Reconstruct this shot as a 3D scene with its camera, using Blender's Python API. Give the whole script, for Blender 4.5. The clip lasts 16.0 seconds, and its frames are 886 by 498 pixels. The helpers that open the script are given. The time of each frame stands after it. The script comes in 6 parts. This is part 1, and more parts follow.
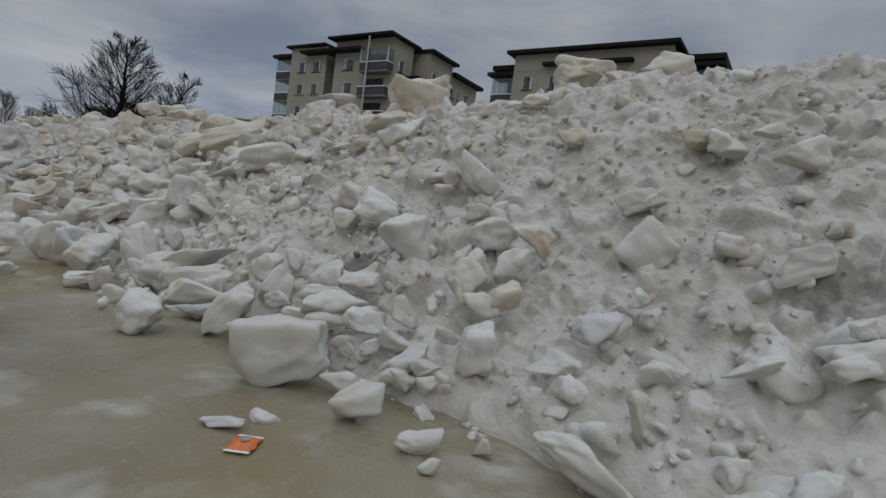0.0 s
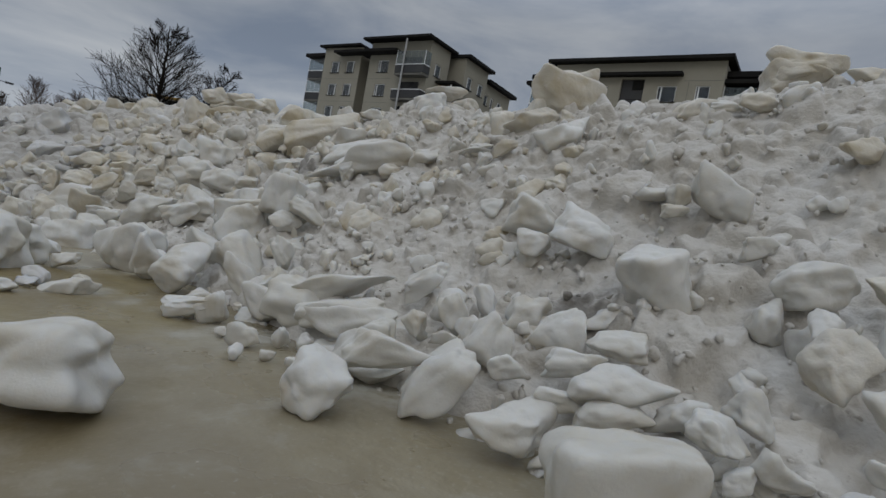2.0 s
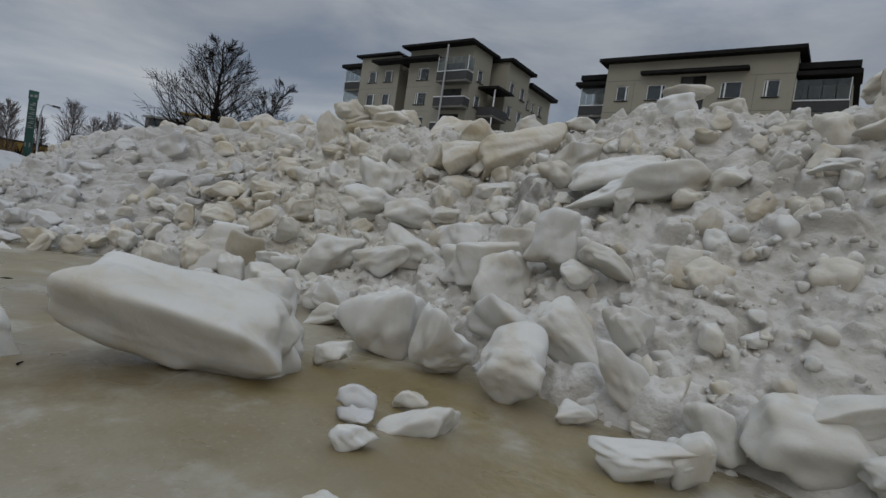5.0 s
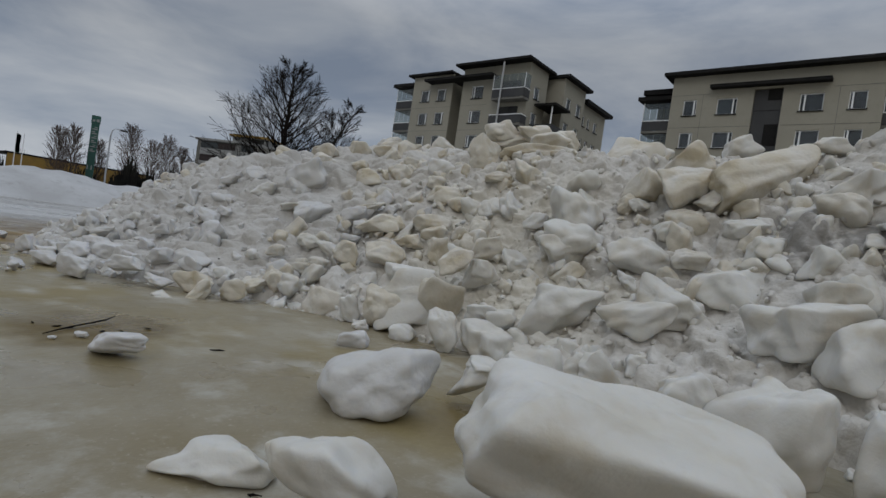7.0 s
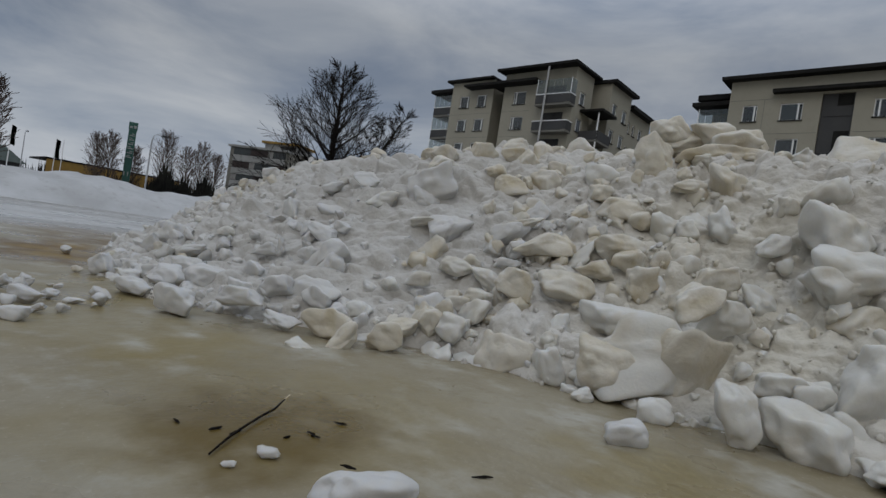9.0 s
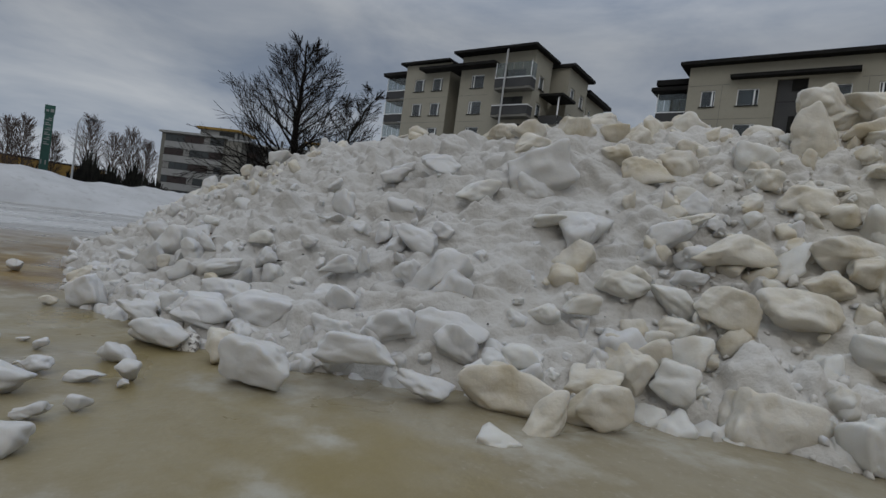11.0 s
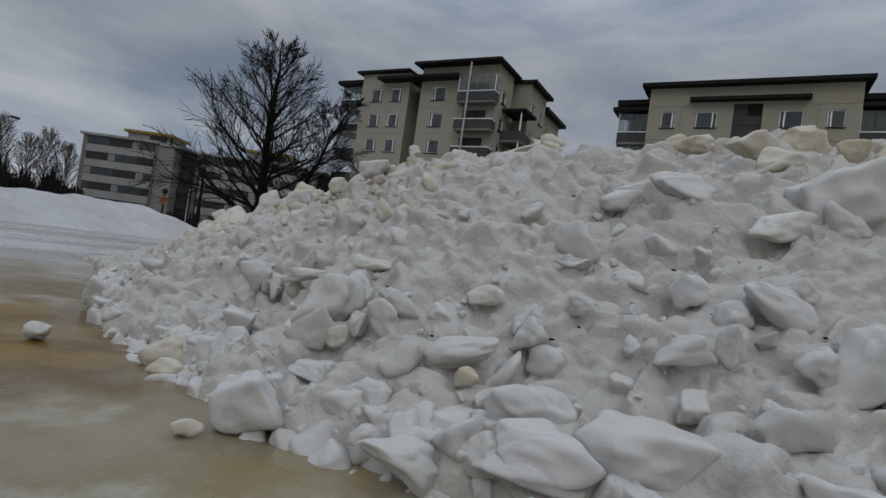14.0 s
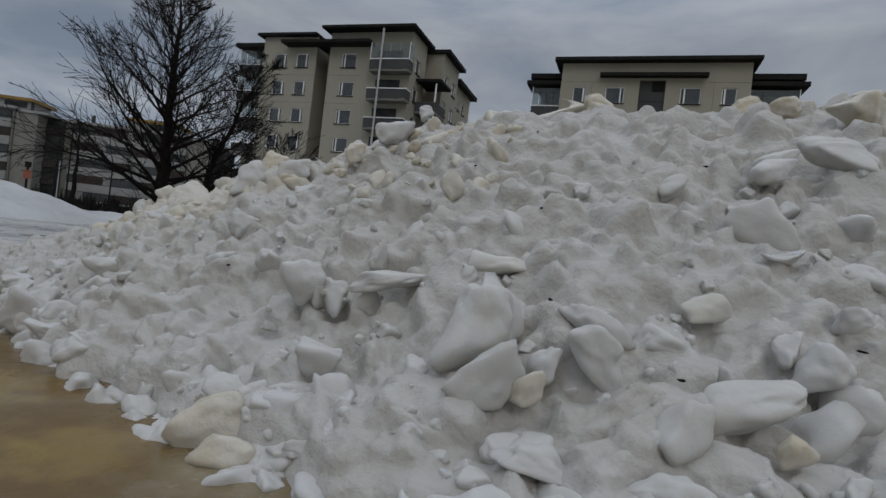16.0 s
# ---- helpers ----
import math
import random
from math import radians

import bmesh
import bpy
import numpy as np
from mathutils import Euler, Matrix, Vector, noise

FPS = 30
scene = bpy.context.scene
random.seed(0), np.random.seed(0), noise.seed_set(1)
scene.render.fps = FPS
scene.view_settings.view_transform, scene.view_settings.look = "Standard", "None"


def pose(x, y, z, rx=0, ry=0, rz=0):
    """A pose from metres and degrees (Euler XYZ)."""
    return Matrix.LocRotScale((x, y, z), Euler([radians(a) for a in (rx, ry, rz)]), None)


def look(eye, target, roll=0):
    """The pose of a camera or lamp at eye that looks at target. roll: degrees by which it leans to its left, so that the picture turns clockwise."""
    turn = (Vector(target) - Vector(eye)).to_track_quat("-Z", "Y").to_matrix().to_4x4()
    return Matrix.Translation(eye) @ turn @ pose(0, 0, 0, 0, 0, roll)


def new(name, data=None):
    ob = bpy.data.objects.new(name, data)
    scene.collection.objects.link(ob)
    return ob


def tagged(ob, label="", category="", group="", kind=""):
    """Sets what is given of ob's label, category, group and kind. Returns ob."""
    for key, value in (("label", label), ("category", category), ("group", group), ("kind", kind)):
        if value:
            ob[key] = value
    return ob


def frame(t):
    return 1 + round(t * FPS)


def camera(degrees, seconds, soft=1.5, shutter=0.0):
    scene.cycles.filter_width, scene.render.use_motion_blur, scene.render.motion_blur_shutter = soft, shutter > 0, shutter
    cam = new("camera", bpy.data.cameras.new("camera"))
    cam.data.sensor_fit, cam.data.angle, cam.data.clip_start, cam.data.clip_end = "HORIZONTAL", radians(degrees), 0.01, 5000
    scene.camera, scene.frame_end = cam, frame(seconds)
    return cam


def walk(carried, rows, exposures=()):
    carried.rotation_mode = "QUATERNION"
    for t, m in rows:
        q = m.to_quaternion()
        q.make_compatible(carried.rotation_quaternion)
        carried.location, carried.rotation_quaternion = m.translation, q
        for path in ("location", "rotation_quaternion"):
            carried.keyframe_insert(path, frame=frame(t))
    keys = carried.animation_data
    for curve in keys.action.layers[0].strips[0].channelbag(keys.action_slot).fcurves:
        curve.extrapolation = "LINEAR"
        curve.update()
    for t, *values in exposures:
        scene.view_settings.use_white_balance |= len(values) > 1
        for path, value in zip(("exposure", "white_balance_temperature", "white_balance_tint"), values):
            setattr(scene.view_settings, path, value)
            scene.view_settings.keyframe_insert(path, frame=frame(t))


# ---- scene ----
cam = camera(78.84, 16.0)
# seconds, metres, degrees
ROWS = [
    (0.0, 0.039, 0.023, 1.365, 87.00, -7.27, 33.65),
    (0.5, -0.570, 0.128, 1.295, 87.32, -8.60, 34.30),
    (1.0, -1.226, 0.206, 1.266, 87.63, -7.36, 34.68),
    (1.5, -1.871, 0.338, 1.268, 87.39, -9.13, 37.43),
    (2.0, -2.574, 0.337, 1.243, 87.58, -10.22, 34.90),
    (2.5, -3.276, 0.427, 1.214, 86.48, -10.37, 36.84),
    (3.0, -3.944, 0.382, 1.213, 89.23, -8.94, 33.88),
    (3.5, -4.591, 0.394, 1.170, 89.62, -6.65, 35.10),
    (6.0, -7.719, -0.258, 1.213, 87.24, -9.30, 37.86),
    (6.5, -8.432, -0.358, 1.231, 89.17, -9.65, 37.69),
    (7.0, -9.139, -0.401, 1.185, 89.21, -8.21, 40.56),
    (7.5, -9.817, -0.432, 1.142, 88.84, -10.18, 40.57),
    (8.0, -10.495, -0.429, 1.107, 87.67, -5.96, 41.29),
    (8.5, -11.159, -0.326, 1.111, 89.75, -6.28, 44.39),
    (9.0, -11.854, -0.323, 1.120, 89.68, -8.80, 42.90),
    (11.5, -15.349, -0.107, 1.034, 89.13, -8.57, 34.79),
    (12.0, -15.966, -0.134, 1.011, 89.76, -10.62, 33.22),
    (12.5, -16.524, -0.116, 0.998, 88.08, -8.59, 34.57),
    (13.0, -17.078, -0.129, 1.011, 89.38, -9.98, 33.53),
    (13.5, -17.632, -0.079, 1.019, 88.25, -6.99, 32.51),
    (14.0, -18.134, -0.033, 1.027, 91.50, -7.99, 29.48),
    (14.5, -18.565, 0.066, 0.988, 91.56, -7.43, 25.76),
    (15.0, -19.060, 0.142, 0.994, 91.42, -8.08, 21.90),
    (15.5, -19.541, 0.259, 0.987, 91.18, -6.08, 17.43),
    (16.0, -20.052, 0.496, 0.987, 90.05, -6.53, 19.05),
]
walk(cam, [(t, pose(x, y, z, rx, ry, rz)) for t, x, y, z, rx, ry, rz in ROWS])

# ---- light ----
world = bpy.data.worlds.new("overcast")
scene.world = world
world.use_nodes = True
wt = world.node_tree
wt.nodes.clear()


def wnode(kind, **values):
    n = wt.nodes.new(kind)
    for key, value in values.items():
        n.inputs[key].default_value = value
    return n


SUN_UP, SUN_ROUND = 0.6, 2.6
sky = wt.nodes.new("ShaderNodeTexSky")
sky.sky_type, sky.sun_disc, sky.sun_elevation, sky.sun_rotation = "NISHITA", False, SUN_UP, SUN_ROUND
sky.air_density, sky.dust_density = 1.0, 3.0
coords = wt.nodes.new("ShaderNodeTexCoord")
stretch = wnode("ShaderNodeMapping", Scale=(1.0, 1.0, 3.2))
banks = wnode("ShaderNodeTexNoise", Scale=2.3, Detail=6.0, Roughness=0.55, Distortion=0.35)
cloud = wt.nodes.new("ShaderNodeValToRGB")
cloud.color_ramp.elements[0].position, cloud.color_ramp.elements[0].color = 0.36, (2.75, 3.3, 4.25, 1)
cloud.color_ramp.elements[1].position, cloud.color_ramp.elements[1].color = 0.68, (6.1, 6.4, 6.8, 1)
rise = wt.nodes.new("ShaderNodeSeparateXYZ")
lift = wnode("ShaderNodeMapRange", **{"From Min": 0.36, "From Max": 1.0, "To Min": 1.0, "To Max": 4.1})
low_glow = wnode("ShaderNodeMapRange", **{"From Min": 0.0, "From Max": 0.26, "To Min": 1.5, "To Max": 1.0})
both_lifts = wt.nodes.new("ShaderNodeMath")
both_lifts.operation = "MULTIPLY"
bright = wt.nodes.new("ShaderNodeVectorMath")
bright.operation = "SCALE"
cover = wt.nodes.new("ShaderNodeMix")
cover.data_type = "RGBA"
cover.inputs[0].default_value = 0.9
back = wnode("ShaderNodeBackground", Strength=0.063)
wout = wt.nodes.new("ShaderNodeOutputWorld")
wt.links.new(coords.outputs["Generated"], stretch.inputs["Vector"])
wt.links.new(stretch.outputs[0], banks.inputs["Vector"])
wt.links.new(banks.outputs["Fac"], cloud.inputs[0])
wt.links.new(sky.outputs[0], cover.inputs[6])
wt.links.new(coords.outputs["Generated"], rise.inputs[0])
wt.links.new(rise.outputs[2], lift.inputs["Value"])
wt.links.new(cloud.outputs[0], bright.inputs[0])
wt.links.new(rise.outputs[2], low_glow.inputs["Value"])
wt.links.new(lift.outputs[0], both_lifts.inputs[0])
wt.links.new(low_glow.outputs[0], both_lifts.inputs[1])
wt.links.new(both_lifts.outputs[0], bright.inputs["Scale"])
wt.links.new(bright.outputs[0], cover.inputs[7])
wt.links.new(cover.outputs[2], back.inputs["Color"])
wt.links.new(back.outputs[0], wout.inputs["Surface"])
sun = new("sun", bpy.data.lights.new("sun", "SUN"))
sun.data.energy, sun.data.angle, sun.data.color = 0.35, radians(25), (1.0, 0.97, 0.93)
sun.matrix_world = look((0, 0, 0), (math.sin(SUN_ROUND) * -math.cos(SUN_UP), -math.cos(SUN_ROUND) * math.cos(SUN_UP), -math.sin(SUN_UP)))
sun.location = (0, 0, 40)
scene.view_settings.exposure = 0.0


# ---- materials ----
def material(name, colour, rough=0.8, metal=0.0):
    m = bpy.data.materials.new(name)
    m.use_nodes = True
    s = m.node_tree.nodes["Principled BSDF"]
    s.inputs["Base Color"].default_value = (*colour, 1)
    s.inputs["Roughness"].default_value, s.inputs["Metallic"].default_value = rough, metal
    return m


def link(m, a, b):
    m.node_tree.links.new(a, b)


def mottled(m, scales, colours, bump=0.0, bump_scale=40.0, bump_detail=5.0):
    """Colours blended by noise at several scales, with a fine relief."""
    t = m.node_tree
    s = t.nodes["Principled BSDF"]
    where = t.nodes.new("ShaderNodeNewGeometry")
    last = None
    for scale, (low, high, a, b) in zip(scales, colours):
        n = t.nodes.new("ShaderNodeTexNoise")
        n.inputs["Scale"].default_value, n.inputs["Detail"].default_value, n.inputs["Roughness"].default_value = scale, 6, 0.6
        link(m, where.outputs["Position"], n.inputs["Vector"])
        r = t.nodes.new("ShaderNodeMapRange")
        r.inputs["From Min"].default_value, r.inputs["From Max"].default_value = low, high
        link(m, n.outputs["Fac"], r.inputs["Value"])
        mix = t.nodes.new("ShaderNodeMix")
        mix.data_type = "RGBA"
        link(m, r.outputs["Result"], mix.inputs[0])
        if last:
            link(m, last, mix.inputs[6])
        else:
            mix.inputs[6].default_value = (*a, 1)
        mix.inputs[7].default_value = (*b, 1)
        last = mix.outputs[2]
    link(m, last, s.inputs["Base Color"])
    if bump:
        n = t.nodes.new("ShaderNodeTexNoise")
        n.inputs["Scale"].default_value, n.inputs["Detail"].default_value = bump_scale, bump_detail
        link(m, where.outputs["Position"], n.inputs["Vector"])
        b = t.nodes.new("ShaderNodeBump")
        b.inputs["Strength"].default_value, b.inputs["Distance"].default_value = bump, 0.03
        link(m, n.outputs["Fac"], b.inputs["Height"])
        link(m, b.outputs["Normal"], s.inputs["Normal"])
    return m




def stain(m, spots, colour, warp=0.25, warp_scale=2.2):
    """Lays stains with ragged edges, each spot x, y, radius, share, over the base colour of m."""
    t = m.node_tree
    s = t.nodes["Principled BSDF"]
    under = s.inputs["Base Color"].links[0].from_socket
    where = t.nodes.new("ShaderNodeNewGeometry")
    ragged = t.nodes.new("ShaderNodeTexNoise")
    ragged.inputs["Scale"].default_value, ragged.inputs["Detail"].default_value = warp_scale, 5
    link(m, where.outputs["Position"], ragged.inputs["Vector"])
    for x, y, radius, share in spots:
        flat = t.nodes.new("ShaderNodeVectorMath")
        flat.operation = "MULTIPLY"
        flat.inputs[1].default_value = (1, 1, 0)
        link(m, where.outputs["Position"], flat.inputs[0])
        far = t.nodes.new("ShaderNodeVectorMath")
        far.operation = "DISTANCE"
        far.inputs[1].default_value = (x, y, 0)
        link(m, flat.outputs[0], far.inputs[0])
        bent = t.nodes.new("ShaderNodeMath")
        bent.operation = "MULTIPLY_ADD"
        bent.inputs[1].default_value = radius * warp * 6
        link(m, ragged.outputs["Fac"], bent.inputs[0])
        link(m, far.outputs["Value"], bent.inputs[2])
        r = t.nodes.new("ShaderNodeMapRange")
        r.interpolation_type = "SMOOTHSTEP"
        low = radius * warp * 3
        r.inputs["From Min"].default_value, r.inputs["From Max"].default_value = low + radius * 0.35, low + radius * 1.15
        r.inputs["To Min"].default_value, r.inputs["To Max"].default_value = share, 0
        link(m, bent.outputs[0], r.inputs["Value"])
        mix = t.nodes.new("ShaderNodeMix")
        mix.data_type = "RGBA"
        link(m, r.outputs["Result"], mix.inputs[0])
        link(m, under, mix.inputs[6])
        mix.inputs[7].default_value = (*colour, 1)
        under = mix.outputs[2]
    link(m, under, s.inputs["Base Color"])
    return m


def along(m, x0, x1, colour, share=0.8, warp=6.0, scale=0.35):
    """Turns the base colour of m towards another one where x falls from x0 to x1, with a ragged border."""
    t = m.node_tree
    s = t.nodes["Principled BSDF"]
    under = s.inputs["Base Color"].links[0].from_socket
    where = t.nodes.new("ShaderNodeNewGeometry")
    n = t.nodes.new("ShaderNodeTexNoise")
    n.inputs["Scale"].default_value, n.inputs["Detail"].default_value = scale, 6
    link(m, where.outputs["Position"], n.inputs["Vector"])
    axis = t.nodes.new("ShaderNodeSeparateXYZ")
    link(m, where.outputs["Position"], axis.inputs[0])
    bent = t.nodes.new("ShaderNodeMath")
    bent.operation = "MULTIPLY_ADD"
    bent.inputs[1].default_value = warp
    link(m, n.outputs["Fac"], bent.inputs[0])
    link(m, axis.outputs[0], bent.inputs[2])
    r = t.nodes.new("ShaderNodeMapRange")
    r.inputs["From Min"].default_value, r.inputs["From Max"].default_value = x0 + warp / 2, x1 + warp / 2
    r.inputs["To Min"].default_value, r.inputs["To Max"].default_value = 0, share
    link(m, n.outputs["Fac"], bent.inputs[0])
    link(m, bent.outputs[0], r.inputs["Value"])
    mix = t.nodes.new("ShaderNodeMix")
    mix.data_type = "RGBA"
    link(m, r.outputs["Result"], mix.inputs[0])
    link(m, under, mix.inputs[6])
    mix.inputs[7].default_value = (*colour, 1)
    link(m, mix.outputs[2], s.inputs["Base Color"])
    return m


def gloss_patches(m, scale, low, high):
    """Wet and dull patches."""
    t = m.node_tree
    n = t.nodes.new("ShaderNodeTexNoise")
    n.inputs["Scale"].default_value, n.inputs["Detail"].default_value = scale, 6
    link(m, t.nodes.new("ShaderNodeNewGeometry").outputs["Position"], n.inputs["Vector"])
    r = t.nodes.new("ShaderNodeMapRange")
    r.inputs["From Min"].default_value, r.inputs["From Max"].default_value = 0.38, 0.62
    r.inputs["To Min"].default_value, r.inputs["To Max"].default_value = low, high
    link(m, n.outputs["Fac"], r.inputs["Value"])
    link(m, r.outputs["Result"], t.nodes["Principled BSDF"].inputs["Roughness"])


def streaks(m, x0):
    """Grey slush in long bands along y, past x0."""
    t = m.node_tree
    s = t.nodes["Principled BSDF"]
    under = s.inputs["Base Color"].links[0].from_socket
    where = t.nodes.new("ShaderNodeNewGeometry")
    squeeze = t.nodes.new("ShaderNodeMapping")
    squeeze.inputs["Scale"].default_value = (0.32, 0.03, 1)
    squeeze.inputs["Rotation"].default_value = (0, 0, 0.3)
    link(m, where.outputs["Position"], squeeze.inputs["Vector"])
    n = t.nodes.new("ShaderNodeTexNoise")
    n.inputs["Scale"].default_value, n.inputs["Detail"].default_value, n.inputs["Roughness"].default_value = 1.0, 5, 0.6
    link(m, squeeze.outputs[0], n.inputs["Vector"])
    axis = t.nodes.new("ShaderNodeSeparateXYZ")
    link(m, where.outputs["Position"], axis.inputs[0])
    past = t.nodes.new("ShaderNodeMapRange")
    past.inputs["From Min"].default_value, past.inputs["From Max"].default_value = x0, x0 - 5
    link(m, axis.outputs[0], past.inputs["Value"])
    r = t.nodes.new("ShaderNodeMapRange")
    r.inputs["From Min"].default_value, r.inputs["From Max"].default_value, r.inputs["To Max"].default_value = 0.43, 0.6, 0.92
    link(m, n.outputs["Fac"], r.inputs["Value"])
    both = t.nodes.new("ShaderNodeMath")
    both.operation = "MULTIPLY"
    link(m, past.outputs[0], both.inputs[0])
    link(m, r.outputs[0], both.inputs[1])
    mix = t.nodes.new("ShaderNodeMix")
    mix.data_type = "RGBA"
    link(m, both.outputs[0], mix.inputs[0])
    link(m, under, mix.inputs[6])
    mix.inputs[7].default_value = (0.22, 0.205, 0.18, 1)
    link(m, mix.outputs[2], s.inputs["Base Color"])


WHITE, GREY, YELLOW, GRIT = (0.47, 0.455, 0.432), (0.41, 0.39, 0.355), (0.54, 0.50, 0.41), (0.13, 0.118, 0.10)
BANK = mottled(material("bank_snow", WHITE, 0.75), (0.9, 5.0, 22.0), ((0.36, 0.66, (0.523, 0.501, 0.460), (0.435, 0.403, 0.347)), (0.50, 0.78, None, (0.353, 0.319, 0.261)), (0.62, 0.85, None, (0.245, 0.220, 0.179))), 0.6, 24.0, 4.0)
along(BANK, -15.0, -18.0, (0.37, 0.358, 0.336), 0.5)
stain(BANK, ((-4.1, 4.65, 0.34, 0.85), (-10.1, 6.5, 0.45, 0.7), (-9.4, 6.6, 0.35, 0.7), (0.25, 4.8, 0.3, 0.6)), GRIT, 0.3, 9.0)
stain(BANK, ((-13.8, 6.0, 1.6, 0.6), (-12.6, 5.2, 1.2, 0.5), (-24.4, 5.4, 1.3, 0.6)), YELLOW, 0.3, 2.0)
CHUNK_WHITE = mottled(material("white_chunk_snow", WHITE, 0.58), (1.3, 7.0), ((0.4, 0.75, (0.498, 0.487, 0.467), (0.458, 0.444, 0.408)), (0.62, 0.9, None, (0.379, 0.369, 0.343))), 0.2, 9.0, 3.0)
CHUNK_GREY = mottled(material("grey_chunk_snow", GREY, 0.58), (1.3, 7.0), ((0.35, 0.7, (0.558, 0.546, 0.509), (0.493, 0.469, 0.408)), (0.6, 0.9, None, (0.398, 0.369, 0.299))), 0.2, 9.0, 3.0)
CHUNK_YELLOW = mottled(material("yellow_chunk_snow", YELLOW, 0.58), (1.3, 7.0), ((0.35, 0.7, (0.537, 0.508, 0.445), (0.488, 0.440, 0.344)), (0.6, 0.9, None, (0.394, 0.347, 0.259))), 0.35, 17.0)
FAR_SNOW = mottled(material("far_old_snow", (0.405, 0.405, 0.396), 0.8), (0.25, 1.6), ((0.38, 0.66, (0.450, 0.450, 0.446), (0.342, 0.338, 0.329)), (0.55, 0.8, None, (0.297, 0.288, 0.270))), 0.4, 3.0)
CHUNK_DIRTY = mottled(material("gritty_chunk_snow", GRIT, 0.75), (4.0, 30.0), ((0.42, 0.58, (0.66, 0.63, 0.57), (0.34, 0.30, 0.24)), (0.5, 0.6, None, (0.12, 0.10, 0.08))), 0.6, 60.0)


def melted(m, tint, share, low=0.52):
    """Yellowish meltwater stains and a granular crust."""
    t = m.node_tree
    b = t.nodes["Principled BSDF"]
    where = t.nodes.new("ShaderNodeNewGeometry")
    n = t.nodes.new("ShaderNodeTexNoise")
    n.inputs["Scale"].default_value, n.inputs["Detail"].default_value, n.inputs["Distortion"].default_value = 2.6, 4, 0.6
    link(m, where.outputs["Position"], n.inputs["Vector"])
    r = t.nodes.new("ShaderNodeMapRange")
    r.inputs["From Min"].default_value, r.inputs["From Max"].default_value, r.inputs["To Max"].default_value = low, low + 0.22, share
    link(m, n.outputs["Fac"], r.inputs["Value"])
    mix = t.nodes.new("ShaderNodeMix")
    mix.data_type = "RGBA"
    link(m, r.outputs["Result"], mix.inputs[0])
    link(m, b.inputs["Base Color"].links[0].from_socket, mix.inputs[6])
    mix.inputs[7].default_value = (*tint, 1)
    link(m, mix.outputs[2], b.inputs["Base Color"])
    crust = t.nodes.new("ShaderNodeTexNoise")
    crust.inputs["Scale"].default_value, crust.inputs["Detail"].default_value, crust.inputs["Roughness"].default_value = 42.0, 4, 0.6
    link(m, where.outputs["Position"], crust.inputs["Vector"])
    bump = t.nodes.new("ShaderNodeBump")
    bump.inputs["Strength"].default_value, bump.inputs["Distance"].default_value = 0.16, 0.02
    link(m, crust.outputs["Fac"], bump.inputs["Height"])
    link(m, b.inputs["Normal"].links[0].from_socket, bump.inputs["Normal"])
    link(m, bump.outputs["Normal"], b.inputs["Normal"])


melted(CHUNK_WHITE, (0.40, 0.375, 0.33), 0.5, 0.56)
melted(CHUNK_GREY, (0.40, 0.345, 0.25), 0.7)
melted(CHUNK_YELLOW, (0.40, 0.335, 0.22), 0.75, 0.48)
for m in (CHUNK_WHITE, CHUNK_GREY, CHUNK_YELLOW):
    m.node_tree.nodes["Principled BSDF"].inputs["Subsurface Weight"].default_value = 0.45
    m.node_tree.nodes["Principled BSDF"].inputs["Subsurface Radius"].default_value = (0.09, 0.075, 0.055)
ICE = mottled(material("dirty_ice", (0.304, 0.270, 0.193), 0.34), (0.4, 1.3, 5.0, 26.0), ((0.38, 0.62, (0.271, 0.239, 0.171), (0.189, 0.151, 0.082)), (0.52, 0.68, None, (0.368, 0.347, 0.290)), (0.53, 0.72, None, (0.198, 0.162, 0.097)), (0.58, 0.78, None, (0.340, 0.310, 0.244))), 0.34, 8.0)
gloss_patches(ICE, 0.9, 0.22, 0.6)
along(ICE, -26.0, -31.0, (0.43, 0.425, 0.41), 0.9, 7.0, 0.22)
streaks(ICE, -28.0)
stain(ICE, ((-14.6, 1.5, 1.5, 0.45),), (0.19, 0.14, 0.04), 0.22, 2.0)
stain(ICE, ((-14.45, 1.25, 0.8, 1.0),), (0.10, 0.062, 0.003), 0.22, 3.0)
stain(ICE, ((-22.3, 1.9, 1.2, 0.95), (-23.8, 2.2, 1.6, 0.95), (-26.0, 3.4, 1.6, 0.7), (-29.0, 3.6, 2.2, 0.55)), (0.11, 0.056, 0.001), 0.25, 2.0)
stain(ICE, ((-7.5, 2.3, 1.1, 0.6), (-9.0, 2.9, 1.0, 0.6), (-11.3, 2.5, 0.8, 0.65), (-12.9, 2.9, 0.7, 0.6), (-17.0, 1.2, 1.2, 0.5), (-18.3, 1.7, 0.7, 0.6), (-19.6, 1.5, 0.8, 0.6), (-16.2, 1.6, 0.7, 0.6), (-2.0, 1.7, 0.5, 0.4)), (0.19, 0.14, 0.04), 0.25, 2.6)
stain(ICE, ((-10.2, 0.7, 0.7, 0.80), (-10.0, 1.5, 0.6, 0.75), (-9.5, 2.6, 0.6, 0.65), (-9.0, 2.9, 0.6, 0.60), (-11.2, 2.6, 0.6, 0.70), (-5.5, 1.5, 0.6, 0.50), (-5.7, 2.5, 0.6, 0.40)), (0.14, 0.10, 0.035), 0.25, 3.2)
stain(ICE, ((-4.7, 1.6, 1.0, 0.45), (-6.5, 1.9, 0.8, 0.35), (-8.1, 2.3, 0.7, 0.4)), (0.14, 0.108, 0.06), 0.25, 3.0)
